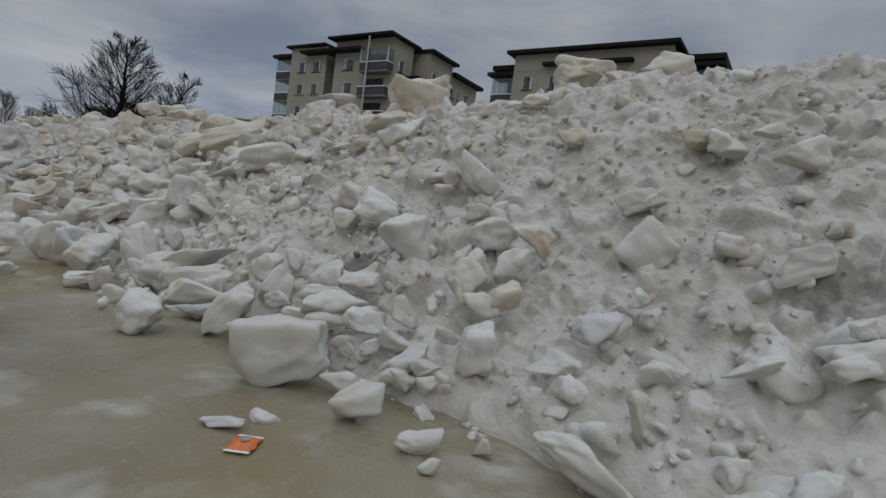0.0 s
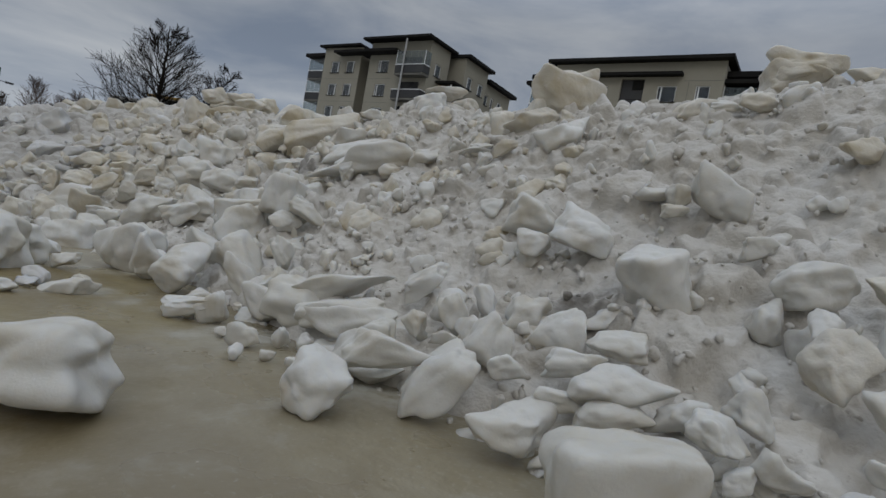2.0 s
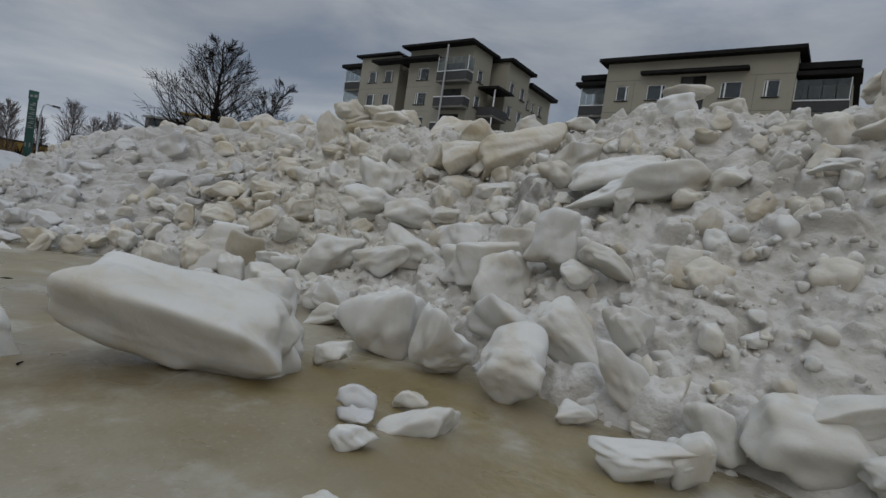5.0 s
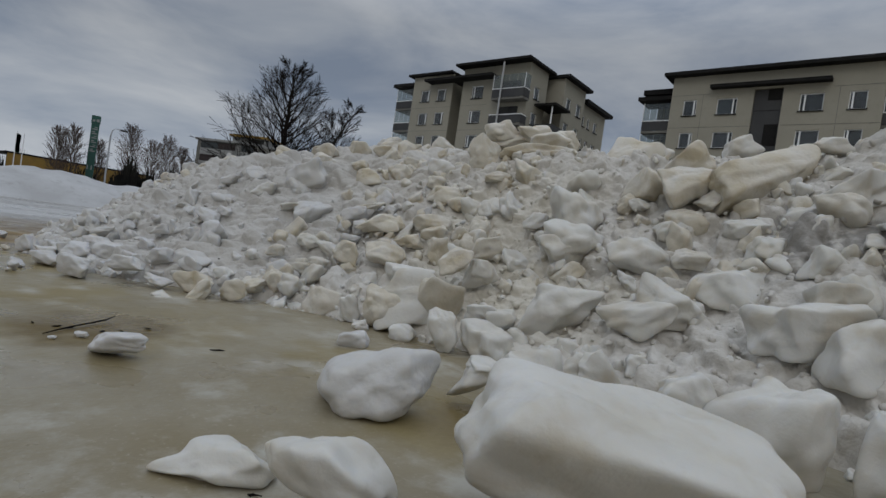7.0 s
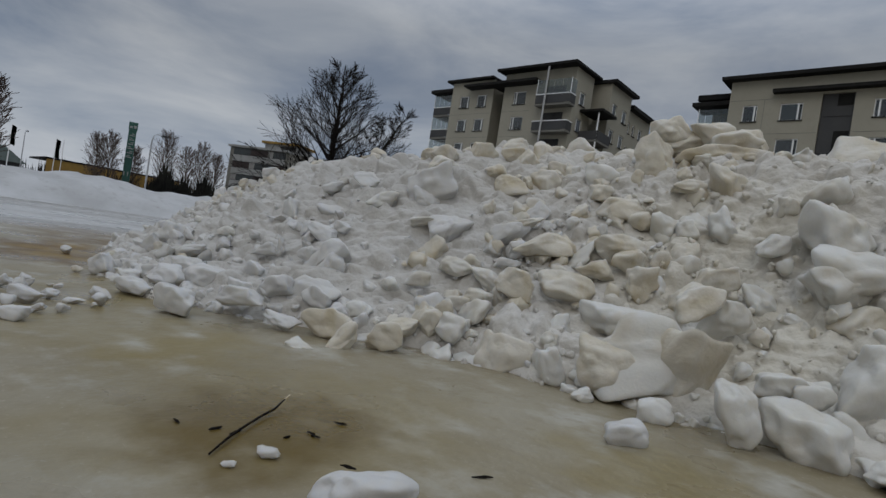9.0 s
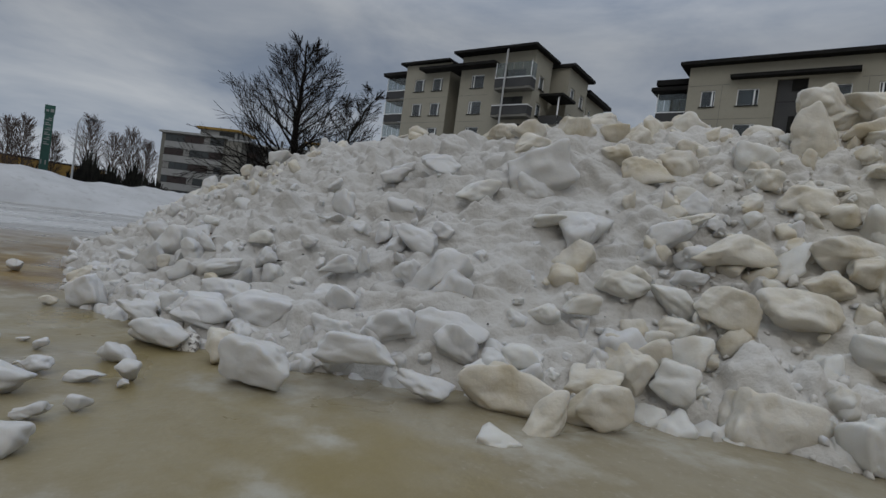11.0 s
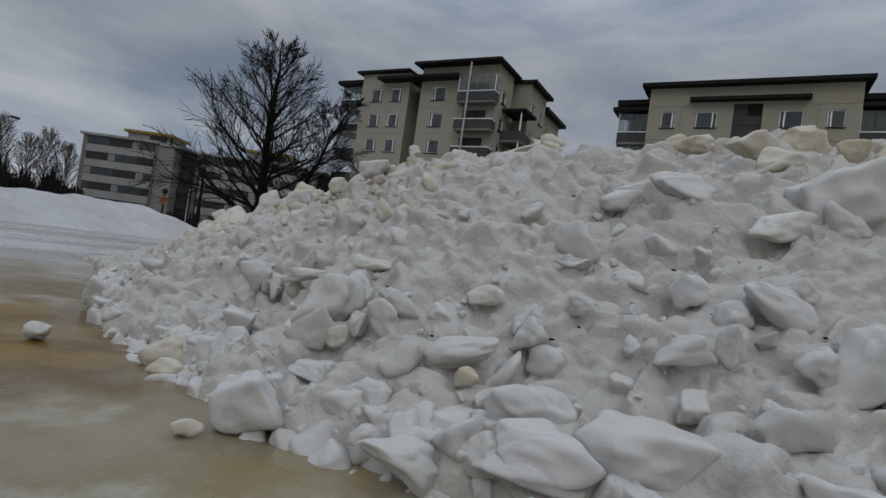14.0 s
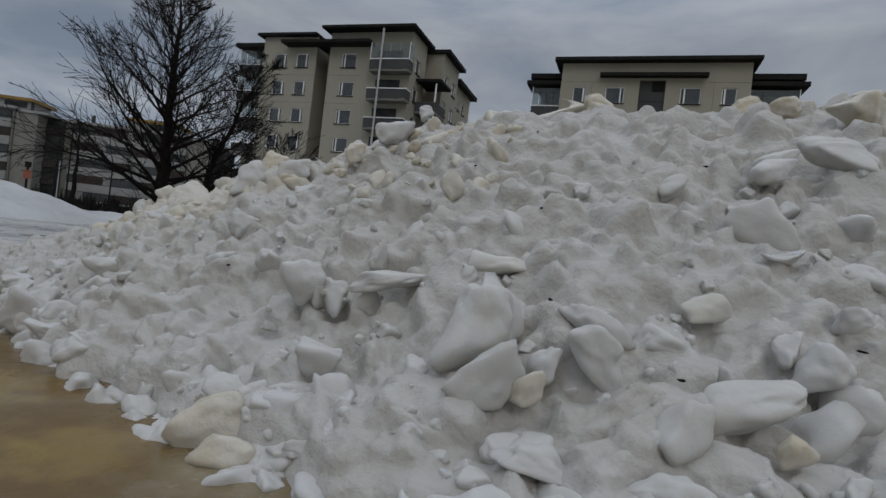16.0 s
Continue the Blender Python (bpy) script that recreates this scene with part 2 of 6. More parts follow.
stain(ICE, ((-22.5, 1.75, 0.45, 0.6), (-23.2, 2.3, 0.5, 0.6), (-22.1, 2.15, 0.32, 0.6), (-24.4, 2.6, 0.6, 0.5), (-23.6, 1.7, 0.4, 0.5)), (0.23, 0.15, 0.03), 0.3, 6.0)
RENDERED = mottled(material("beige_render", (0.401, 0.378, 0.306), 0.9), (0.3, 3.0), ((0.35, 0.7, (0.290, 0.271, 0.215), (0.258, 0.241, 0.190)), (0.55, 0.8, None, (0.242, 0.225, 0.175))), 0.1, 20.0)
# dark grey of panels and parapets, also paints shade on the notch wall
PANEL_SHADE_GREY = mottled(material("grey_panel_and_shade", (0.12, 0.12, 0.115), 0.85), (0.5, 4.0), ((0.35, 0.7, (0.036, 0.036, 0.037), (0.05, 0.049, 0.047)), (0.55, 0.8, None, (0.032, 0.032, 0.032))), 0.1, 20.0)
FASCIA = mottled(material("dark_fascia", (0.028, 0.028, 0.029), 0.9), (1.2,), ((0.35, 0.7, (0.010, 0.0095, 0.009), (0.018, 0.017, 0.015)),), 0.05, 12.0)
FASCIA.node_tree.nodes["Principled BSDF"].inputs["Specular IOR Level"].default_value = 0.15
# near-black whose colour carries the shade of unlit rooms and recesses
SHADE_DARK = mottled(material("painted_shade_dark", (0.036, 0.036, 0.036), 0.9), (0.7,), ((0.4, 0.6, (0.009, 0.010, 0.010), (0.030, 0.030, 0.028)),))
PAINT = mottled(material("white_paint", (0.75, 0.75, 0.74), 0.5), (2.0,), ((0.4, 0.7, (0.76, 0.76, 0.75), (0.66, 0.66, 0.65)),))
BAND = mottled(material("white_cladding", (0.524, 0.524, 0.499), 0.7), (0.6,), ((0.4, 0.7, (0.255, 0.255, 0.243), (0.20, 0.20, 0.188)),))
CONCRETE = mottled(material("grey_concrete", (0.288, 0.276, 0.251), 0.9), (0.6, 5.0), ((0.4, 0.7, (0.152, 0.146, 0.125), (0.120, 0.115, 0.099)), (0.55, 0.8, None, (0.104, 0.099, 0.084))), 0.1, 25.0)
END_WALL = mottled(material("pale_concrete", (0.19, 0.183, 0.16), 0.9), (0.6, 5.0), ((0.4, 0.7, (0.20, 0.192, 0.168), (0.165, 0.158, 0.138)), (0.55, 0.8, None, (0.145, 0.138, 0.12))), 0.1, 25.0)
COLUMN = mottled(material("grey_column_paint", (0.34, 0.34, 0.33), 0.6), (1.0,), ((0.4, 0.7, (0.36, 0.36, 0.35), (0.29, 0.29, 0.28)),))
PEELED = mottled(material("peeled_wood", (0.5, 0.42, 0.3), 0.8), (20.0,), ((0.4, 0.7, (0.52, 0.44, 0.32), (0.42, 0.34, 0.24)),))
OCHRE = mottled(material("ochre_cladding", (0.42, 0.29, 0.05), 0.7), (0.8,), ((0.4, 0.7, (0.23, 0.135, 0.02), (0.17, 0.10, 0.02)),))
GREEN = mottled(material("green_sign_sheet", (0.02, 0.12, 0.08), 0.45), (1.0,), ((0.4, 0.7, (0.010, 0.062, 0.045), (0.016, 0.078, 0.056)),))
STEEL = mottled(material("galvanised_steel", (0.4, 0.41, 0.42), 0.45, 0.8), (6.0,), ((0.4, 0.7, (0.42, 0.43, 0.44), (0.33, 0.34, 0.35)),))
SIGN_RED = mottled(material("sign_red", (0.26, 0.07, 0.03), 0.5), (3.0,), ((0.4, 0.7, (0.22, 0.06, 0.03), (0.29, 0.09, 0.04)),))
BARK = mottled(material("bark", (0.016, 0.013, 0.011), 0.9), (5.0, 25.0), ((0.4, 0.7, (0.007, 0.005, 0.004), (0.012, 0.010, 0.008)), (0.55, 0.8, None, (0.020, 0.017, 0.014))), 0.4, 30.0)
TWIG = mottled(material("far_twigs", (0.156, 0.119, 0.102), 0.9), (0.6,), ((0.4, 0.7, (0.070, 0.054, 0.047), (0.11, 0.088, 0.078)),))
NEEDLE = mottled(material("dark_needles", (0.018, 0.017, 0.014), 0.9), (0.5,), ((0.4, 0.7, (0.010, 0.010, 0.009), (0.026, 0.025, 0.020)),))
for m in (BARK, TWIG, NEEDLE):
    m.node_tree.nodes["Principled BSDF"].inputs["Specular IOR Level"].default_value = 0.1
ROOFING = mottled(material("grey_green_roofing", (0.1, 0.13, 0.12), 0.7), (0.8,), ((0.4, 0.7, (0.09, 0.12, 0.11), (0.13, 0.155, 0.145)),))
FOIL = mottled(material("orange_foil", (0.62, 0.15, 0.02), 0.3), (30.0,), ((0.4, 0.7, (0.62, 0.16, 0.025), (0.48, 0.10, 0.015)),), 0.3, 40.0)
CURTAIN = mottled(material("drawn_curtain", (0.2, 0.2, 0.19), 0.9), (2.0,), ((0.4, 0.7, (0.22, 0.215, 0.20), (0.13, 0.125, 0.12)),))
GLASS = material("window_glass", (0.3, 0.33, 0.34), 0.03)
GLASS.node_tree.nodes["Principled BSDF"].inputs["Transmission Weight"].default_value = 0.85
GLASS.node_tree.nodes["Principled BSDF"].inputs["Specular IOR Level"].default_value = 0.25
FAR_GLASS = material("far_window_glass", (0.05, 0.055, 0.055), 0.12)
FAR_GLASS.node_tree.nodes["Principled BSDF"].inputs["Specular IOR Level"].default_value = 0.25
CLEAR = material("balcony_glass", (0.42, 0.47, 0.46), 0.04)
CLEAR.node_tree.nodes["Principled BSDF"].inputs["Transmission Weight"].default_value = 0.9
CLEAR.node_tree.nodes["Principled BSDF"].inputs["Specular IOR Level"].default_value = 0.3


# ---- helpers for meshes ----
def part(name, verts, faces, mat, parent=None, label="", smooth=False):
    """One mesh object under a thing, a part or nothing."""
    me = bpy.data.meshes.new(name)
    verts, faces = np.asarray(verts, dtype=np.float32), [tuple(int(i) for i in f) for f in faces]
    me.from_pydata(verts.tolist(), [], faces)
    me.materials.append(mat)
    if smooth:
        me.polygons.foreach_set("use_smooth", [True] * len(me.polygons))
    me.update()
    ob = new(name, me)
    ob.parent = parent
    return tagged(ob, label)


def bulk(name, verts, faces, mat, smooth=True):
    """A large mesh of faces with equal corner counts, from arrays."""
    me = bpy.data.meshes.new(name)
    n, k = faces.shape
    me.vertices.add(len(verts))
    me.vertices.foreach_set("co", np.asarray(verts, dtype=np.float32).ravel())
    me.loops.add(n * k)
    me.loops.foreach_set("vertex_index", faces.astype(np.int32).ravel())
    me.polygons.add(n)
    me.polygons.foreach_set("loop_start", np.arange(0, n * k, k, dtype=np.int32))
    me.polygons.foreach_set("use_smooth", np.full(n, smooth))
    me.materials.append(mat)
    me.update(calc_edges=True)
    me.validate()
    return new(name, me)


def empty(name, m, label="", category="", group="", kind=""):
    ob = new(name)
    ob.matrix_world = m
    return tagged(ob, label, category, group, kind)


def box(x0, y0, z0, x1, y1, z1):
    (x0, x1), (y0, y1), (z0, z1) = sorted((x0, x1)), sorted((y0, y1)), sorted((z0, z1))
    v = [(x, y, z) for x in (x0, x1) for y in (y0, y1) for z in (z0, z1)]
    return v, [(0, 1, 3, 2), (4, 6, 7, 5), (0, 4, 5, 1), (2, 3, 7, 6), (0, 2, 6, 4), (1, 5, 7, 3)]


def tube(points, radii, sides=6):
    """A tapering tube along points."""
    points = [Vector(p) for p in points]
    v, f = [], []
    for i, (p, r) in enumerate(zip(points, radii)):
        way = (points[min(i + 1, len(points) - 1)] - points[max(i - 1, 0)]).normalized()
        a = way.orthogonal().normalized()
        b = way.cross(a)
        v += [tuple(p + r * (math.cos(k * 2 * math.pi / sides) * a + math.sin(k * 2 * math.pi / sides) * b)) for k in range(sides)]
        if i:
            s = (i - 1) * sides
            f += [(s + k, s + (k + 1) % sides, s + sides + (k + 1) % sides, s + sides + k) for k in range(sides)]
    f += [tuple(range(sides))[::-1], tuple(range(len(v) - sides, len(v)))]
    return v, f


def merge(pieces):
    v, f = [], []
    for a, b in pieces:
        f += [tuple(i + len(v) for i in q) for q in b]
        v += list(a)
    return v, f


# ---- the snow bank: x, toe, crest, height of the crest ----
STATIONS = np.array([(-31.5, 6.4, 7.2, 0.1), (-29.2, 5.9, 6.8, 0.4), (-27, 4.85, 6.5, 0.92), (-24.75, 3.5, 6.1, 1.66), (-22.5, 2.63, 6.05, 2.36), (-20.25, 2.13, 6.45, 2.78), (-18, 2.33, 7.35, 3.05), (-15.75, 3.85, 7.8, 3.0), (-13.5, 4.4, 7.95, 3.05), (-10.5, 4.6, 8.18, 3.12), (-8.7, 4.15, 8.05, 3.38), (-7.0, 3.8, 7.95, 3.28), (-4.5, 3.4, 7.8, 3.42), (-1.95, 3.23, 7.95, 3.9), (0, 2.93, 7.8, 3.95), (4.5, 2.55, 7.95, 3.7), (10.5, 2.55, 7.95, 3.7)])


def plan(x):
    return [np.interp(x, STATIONS[:, 0], STATIONS[:, k]) for k in (1, 2, 3)]


def bare(x, y):
    """The smooth height of the bank, before lumps."""
    toe, crest, high = plan(x)
    u = (y - toe) / (crest - toe)
    front = np.where(u < 0.75, u * 1.1, 0.825 + 0.175 * np.sin(np.clip((u - 0.75) / 0.4, 0, 1) * np.pi / 2))
    front = front - np.interp(x, (-17.5, -14.0), (0.0, 0.095)) * np.sin(np.clip((u - 0.06) / 0.84, 0, 1) * np.pi)
    back = 1 - np.clip((y - crest - 1.2) / 4.2, 0, 1) ** 1.4
    return high * np.minimum(front, np.where(y > crest, back, 1))


NX, NY, X0, X1, V0, V1 = 1560, 400, -31.0, 7.5, -0.14, 2.3
VROW = np.concatenate([np.linspace(V0, 1.14, 350), np.linspace(1.14, V1, NY - 349)[1:]])
X, V = np.meshgrid(np.linspace(X0, X1, NX), VROW, indexing="ij")
TOE, CREST, HIGH = plan(X)
Y = TOE + V * (CREST - TOE)
Z = bare(X, Y) + 0.09 * np.clip(V / 0.025, 0, 1) * np.clip((1 - V) * 3, 0, 1)
WIND = np.array([0.20 * noise.noise(Vector((x * 1.15, 4.2, 0))) + 0.10 * noise.noise(Vector((x * 3.4, 8.2, 0))) for x in X[:, 0]])
Y += WIND[:, None] * (1 - np.clip(V / 0.3, 0, 1))
# the way along the slope, and the slope's normal
RUN = np.concatenate([np.zeros((NX, 1)), np.cumsum(np.hypot(np.diff(Y, axis=1), np.diff(Z, axis=1)), axis=1)], axis=1)
RUN -= RUN[:, [int(np.searchsorted(VROW, 0.0))]]
STEEP = np.clip(np.gradient(Z, axis=1) / np.gradient(Y, axis=1), -0.3, 1.0)
NORM_Y, NORM_Z = -STEEP / np.hypot(STEEP, 1), 1 / np.hypot(STEEP, 1)
FOLD = 0.5 + 0.5 * np.clip((-16.3 - X) / 1.6, -1, 1)


def field(scale, shift):
    """Smooth noise over the bank's slope, about -1 to 1."""
    return np.array([noise.noise(Vector((x, w, shift))) for x, w in zip((X * scale).ravel().tolist(), (RUN * scale + shift * 3.7).ravel().tolist())]).reshape(X.shape)


def softer(p, q, k):
    """The larger of two heights, with a fillet of size k where they meet."""
    h = np.clip(0.5 + 0.5 * (p - q) / k, 0, 1)
    return q + (p - q) * h + k * h * (1 - h)


wave, swell, grain = field(0.55, 1.3), field(1.7, 5.1), field(4.5, 9.2)
LUMP = 0.16 * wave + 0.10 * swell + 0.05 * grain - 0.16 * np.clip((V - 0.02) * 7, 0, 1) + 0.12 * np.clip((V - 0.78) / 0.2, 0, 1)
FLOOR = LUMP.copy()


def stamp(rng, x, w, r, high, fillet):
    """Presses the top of one half-buried clod with uneven facets into the slope."""
    i = int((x - X0) / (X1 - X0) * (NX - 1))
    if not 2 <= i < NX - 2:
        return
    span = int(1.5 * r / ((X1 - X0) / (NX - 1))) + 2
    i0, i1 = max(0, i - span), min(NX, i + span)
    j0, j1 = np.searchsorted(RUN[i], (w - 1.5 * r, w + 1.5 * r))
    j0, j1 = max(0, j0 - 2), min(NY - 1, j1 + 2)
    if j1 - j0 < 3:
        return
    dx, dw = (X[i0:i1, j0:j1] - x) / r, (RUN[i0:i1, j0:j1] - w) / r
    q = swell[i0:i1, j0:j1] - swell[i, (j0 + j1) // 2]
    turn, flat = rng.uniform(0, 6.283), rng.uniform(0.6, 1.0)
    ex, ew = math.cos(turn) * dx + math.sin(turn) * dw + 0.5 * q, (-math.sin(turn) * dx + math.cos(turn) * dw) / flat
    tilt = rng.uniform(0, 6.283)
    top = high * (1 + rng.uniform(0.1, 0.55) * (math.cos(tilt) * ex + math.sin(tilt) * ew))
    side = rng.integers(5, 8)
    for k in range(side):
        a = 6.283 * (k + rng.uniform(-0.35, 0.35)) / side
        fall = rng.uniform(1.3, 3.2)
        top = -softer(-top, -fall * (rng.uniform(0.72, 1.05) - math.cos(a) * ex - math.sin(a) * ew), 0.16)
    ground = FLOOR[i, (j0 + j1) // 2]
    LUMP[i0:i1, j0:j1] = softer(LUMP[i0:i1, j0:j1], 0.35 * ground + 0.65 * FLOOR[i0:i1, j0:j1] + r * top - 0.25 * r, fillet)


def stamps(n, x0, x1, w0, w1, r0, r1, high, fillet, seed, power=2.4):
    rng = np.random.default_rng(seed)
    for _ in range(n):
        x, u = rng.uniform(x0, x1), rng.uniform(0, 1)
        i = int((x - X0) / (X1 - X0) * (NX - 1))
        long = RUN[i, 345]
        w = (w0 + (w1 - w0) * u) * long
        r = r0 + (r1 - r0) * rng.uniform(0, 1) ** power
        if noise.noise(Vector((x * 0.8, w * 0.8, seed))) > rng.uniform(-0.75, 0.35):
            stamp(rng, x, w, r, rng.uniform(*high), fillet)


# large clods first, crumbs last
stamps(420, -15.8, 4.5, 0.03, 1.0, 0.18, 0.36, (0.45, 0.85), 0.03, 41)
stamps(2300, -16.3, 4.5, 0.0, 1.0, 0.08, 0.22, (0.5, 1.0), 0.022, 42)
stamps(5200, -16.3, 4.5, 0.0, 1.0, 0.05, 0.11, (0.5, 1.0), 0.015, 43)
stamps(200, -26.5, -15.8, 0.05, 1.0, 0.16, 0.40, (0.35, 0.65), 0.07, 44)
stamps(1300, -26.5, -15.8, 0.02, 1.0, 0.08, 0.22, (0.45, 0.85), 0.032, 45)
stamps(2300, -28.5, -17.5, 0.0, 0.6, 0.06, 0.18, (0.6, 1.05), 0.02, 46)
stamps(800, -26.5, -17.0, 0.0, 0.8, 0.10, 0.27, (0.55, 1.0), 0.025, 49)
stamps(2200, -29.5, -15.5, 0.0, 0.45, 0.04, 0.10, (0.6, 1.0), 0.014, 47)
stamps(500, -30.5, -22.0, 0.3, 1.05, 0.06, 0.16, (0.4, 0.8), 0.03, 48)
fine, rough = field(9.0, 2.2), field(21.0, 7.7)
LUMP += (1 - 0.2 * FOLD) * (0.032 * fine + 0.016 * rough) + FOLD * 0.085 * field(3.4, 11.3)
# dimples where the white end has melted, and hollows between the clods
LUMP -= FOLD * 0.16 * np.clip(field(2.6, 4.4) - 0.18, 0, 1) + FOLD * 0.10 * np.clip(field(6.0, 6.1) - 0.2, 0, 1)
LUMP -= (1 - FOLD) * 0.34 * np.clip(field(2.2, 8.3) - 0.34, 0, 1)
LUMP = np.where(LUMP > 0, LUMP * np.clip((V + 0.015) * 18, 0, 1), LUMP * np.clip((V - 0.005) * 16, 0, 1))
Y, Z = Y + NORM_Y * LUMP, Z + NORM_Z * LUMP
Z = np.where(V < 0.0, Z - 0.06, Z)
Z[:, -1], Z[0, :], Z[-1, :] = -0.15, -0.15, -0.15
idx = np.arange(NX * NY).reshape(NX, NY)
quads = np.stack([idx[:-1, :-1], idx[1:, :-1], idx[1:, 1:], idx[:-1, 1:]], -1).reshape(-1, 4)
tagged(bulk("snow_bank", np.stack([X, Y, Z], -1).reshape(-1, 3), quads, BANK), "long ploughed bank of dirty old snow on the ice", "snow bank", kind="structure")


def height(x, y):
    """The height of the lumpy bank, or of the ice."""
    toe, crest, _ = plan(x)
    v = (y - toe) / (crest - toe)
    v = v - np.interp(x, X[:, 0], WIND) * (1 - np.clip(v / 0.3, 0, 1)) / (crest - toe)
    j = np.clip(np.searchsorted(VROW, v), 0, NY - 1)
    i = np.clip((x - X0) / (X1 - X0) * (NX - 1), 0, NX - 1).astype(int)
    return np.where(v < 0, 0, np.maximum(0, Z[i, j]))


# ---- chunks of snow ----
def ball(levels):
    bm = bmesh.new()
    bmesh.ops.create_icosphere(bm, subdivisions=levels, radius=1)
    bm.verts.ensure_lookup_table()
    v, f = np.array([tuple(q.co.normalized()) for q in bm.verts]), np.array([[q.index for q in t.verts] for t in bm.faces])
    bm.free()
    return v, f


BALLS = {k: ball(k) for k in (2, 3, 4, 5, 6)}


def lump_shape(dirs, rng, style, seed, form=(1, 1, 1)):
    """Points of an angular, slightly melted clod that fills the box of half size 1."""
    extra = 3 if "b" in style else 5
    n = np.vstack([np.eye(3), -np.eye(3), rng.normal(0, 1, (extra, 3))])
    n[:6] += rng.normal(0, 0.16 if "b" in style else 0.34, (6, 3))
    h = np.concatenate([rng.uniform(0.84, 1.0, 6), rng.uniform(0.98, 1.25, extra) if "b" in style else rng.uniform(0.70, 1.05, extra)])
    n /= np.linalg.norm(n, axis=1, keepdims=True)
    sharp = 6 if "r" in style else rng.uniform(8, 16)
    o = Vector((seed * 7.3, seed * 3.1, seed * 1.7))
    bent = dirs + 0.14 * np.array([tuple(noise.noise_vector(Vector(d) * 1.9 + o)) for d in dirs])
    c = np.maximum(bent @ n.T, 1e-3) / h
    r = (c ** sharp).sum(1) ** (-1 / sharp)
    if "p" in style:
        r *= 1 + 0.35 * np.clip(dirs @ np.array((0.3, 0, 0.95)), 0, 1) ** 5
    # broken-out scoops
    for _ in range(2 if "b" in style else 4):
        d = rng.normal(0, 1, 3)
        d /= np.linalg.norm(d)
        wide = rng.uniform(0.08, 0.45)
        r *= 1 - rng.uniform(0.06, 0.22) * np.exp(-((bent - d) ** 2).sum(1) / wide)
    rough = np.array([0.11 * noise.noise(q * 1.4) + 0.05 * noise.noise(q * 2.9) + 0.016 * noise.noise(q * 6.5) + 0.007 * noise.noise(q * 16) - 0.07 * max(0.0, noise.noise(q * 4.3 + o) - 0.38) for q in (Vector(d) + o for d in dirs * (np.array(form) / max(form)))])
    v = dirs * (r * (1 + rough))[:, None]
    # wedge and lean
    soft = 0.4 if "b" in style else 0.7
    taper, shear = soft * rng.uniform(-0.3, 0.3, 2), soft * rng.uniform(-0.25, 0.25)
    v[:, 2] *= 1 + taper[0] * v[:, 0]
    v[:, 0] *= 1 - abs(taper[1]) * v[:, 2]
    v[:, 0] += shear * v[:, 2]
    low, high = v.min(0), v.max(0)
    return (v - (low + high) / 2) / ((high - low) / 2)


COUNT = [0]
SIZES = ((0.42, "large"), (0.2, "mid-sized"), (0.0, "small"))


def chunk(x, y, z, a, b, c, rx, ry, rz, style=""):
    """A clod of half sizes a, b, c. Style: g on the ice, b blocky, r rounded, p pointed, y yellowish, w white, d gritty."""
    COUNT[0] += 1
    seed = COUNT[0]
    rng = np.random.default_rng(seed)
    dirs, faces = BALLS[6 if max(a, c) > 0.42 else 5 if max(a, c) > 0.19 else 4 if max(a, c) > 0.08 else 3]
    shape = lump_shape(dirs, rng, style, seed, (a, b, c))
    turn = np.array(Euler([radians(q) for q in (rx, ry, rz)]).to_matrix())
    v = (shape * np.array((a, b, c)) * 1.03) @ turn.T
    if "g" not in style:
        for _ in range(14):
            if height(np.array(x), np.array(y)) > z - (0.35 if x < -18 else 0.05) * c:
                x, y = x + 0.03 * math.sin(radians(rz)), y - 0.03 * math.cos(radians(rz))
    if "g" in style:
        under = np.clip((-v[:, 2] / np.abs(v[:, 2]).max() - 0.1) / 0.9, 0, 1)
        v[:, :2] *= (1 - 0.24 * under ** 1.6)[:, None]
        low = v[:, 2].min()
        z = max(min(z, -low - 0.06 * c), 0.3 * c)
        v[:, 2] = np.where(v[:, 2] < -z - 0.015, -z - 0.015, v[:, 2])
    mat, hue = (CHUNK_DIRTY, "gritty grey") if "d" in style else (CHUNK_YELLOW, "yellowish") if "y" in style else (CHUNK_WHITE, "white") if "w" in style else (CHUNK_GREY, "off-white")
    size = next(w for s, w in SIZES if max(a, c) > s)
    form = "square-edged block" if "b" in style else "rounded lump" if "r" in style else "pointed chunk" if "p" in style else "slab" if a > 2 * c else "chunk"
    ob = bulk("snow_chunk", v, faces, mat)
    ob.location = (x, y, z)
    spot = "lying on the wet ice" if "g" in style else "lodged in the snow bank"
    return tagged(ob, f"{size} {hue} {form} of icy snow {spot}", "snow chunk", "chunks broken off the snow bank")


chunk(-5.60, 1.38, 0.28, 0.39, 0.24, 0.245, -4, -10, 37, "gb")
chunk(-12.07, 5.13, 0.58, 0.474, 0.308, 0.328, 0, -11, 44, "")
chunk(-3.07, 2.73, 0.27, 0.364, 0.233, 0.245, -2, -7, 35, "gb")
chunk(-9.64, 3.66, 0.30, 0.42, 0.28, 0.32, -1, 3, 38, "g")
chunk(-18.48, 2.62, 0.30, 0.296, 0.163, 0.148, 1, -3, 30, "w")
chunk(-17.62, 5.55, 1.97, 0.386, 0.257, 0.282, 2, -28, 29, "wb")
chunk(-3.83, 3.16, 0.20, 0.277, 0.159, 0.150, -3, 0, 36, "")
chunk(-3.38, 3.57, 0.49, 0.298, 0.159, 0.140, -4, -22, 38, "")
chunk(-6.40, 3.75, 0.30, 0.371, 0.228, 0.230, 0, 1, 35, "")
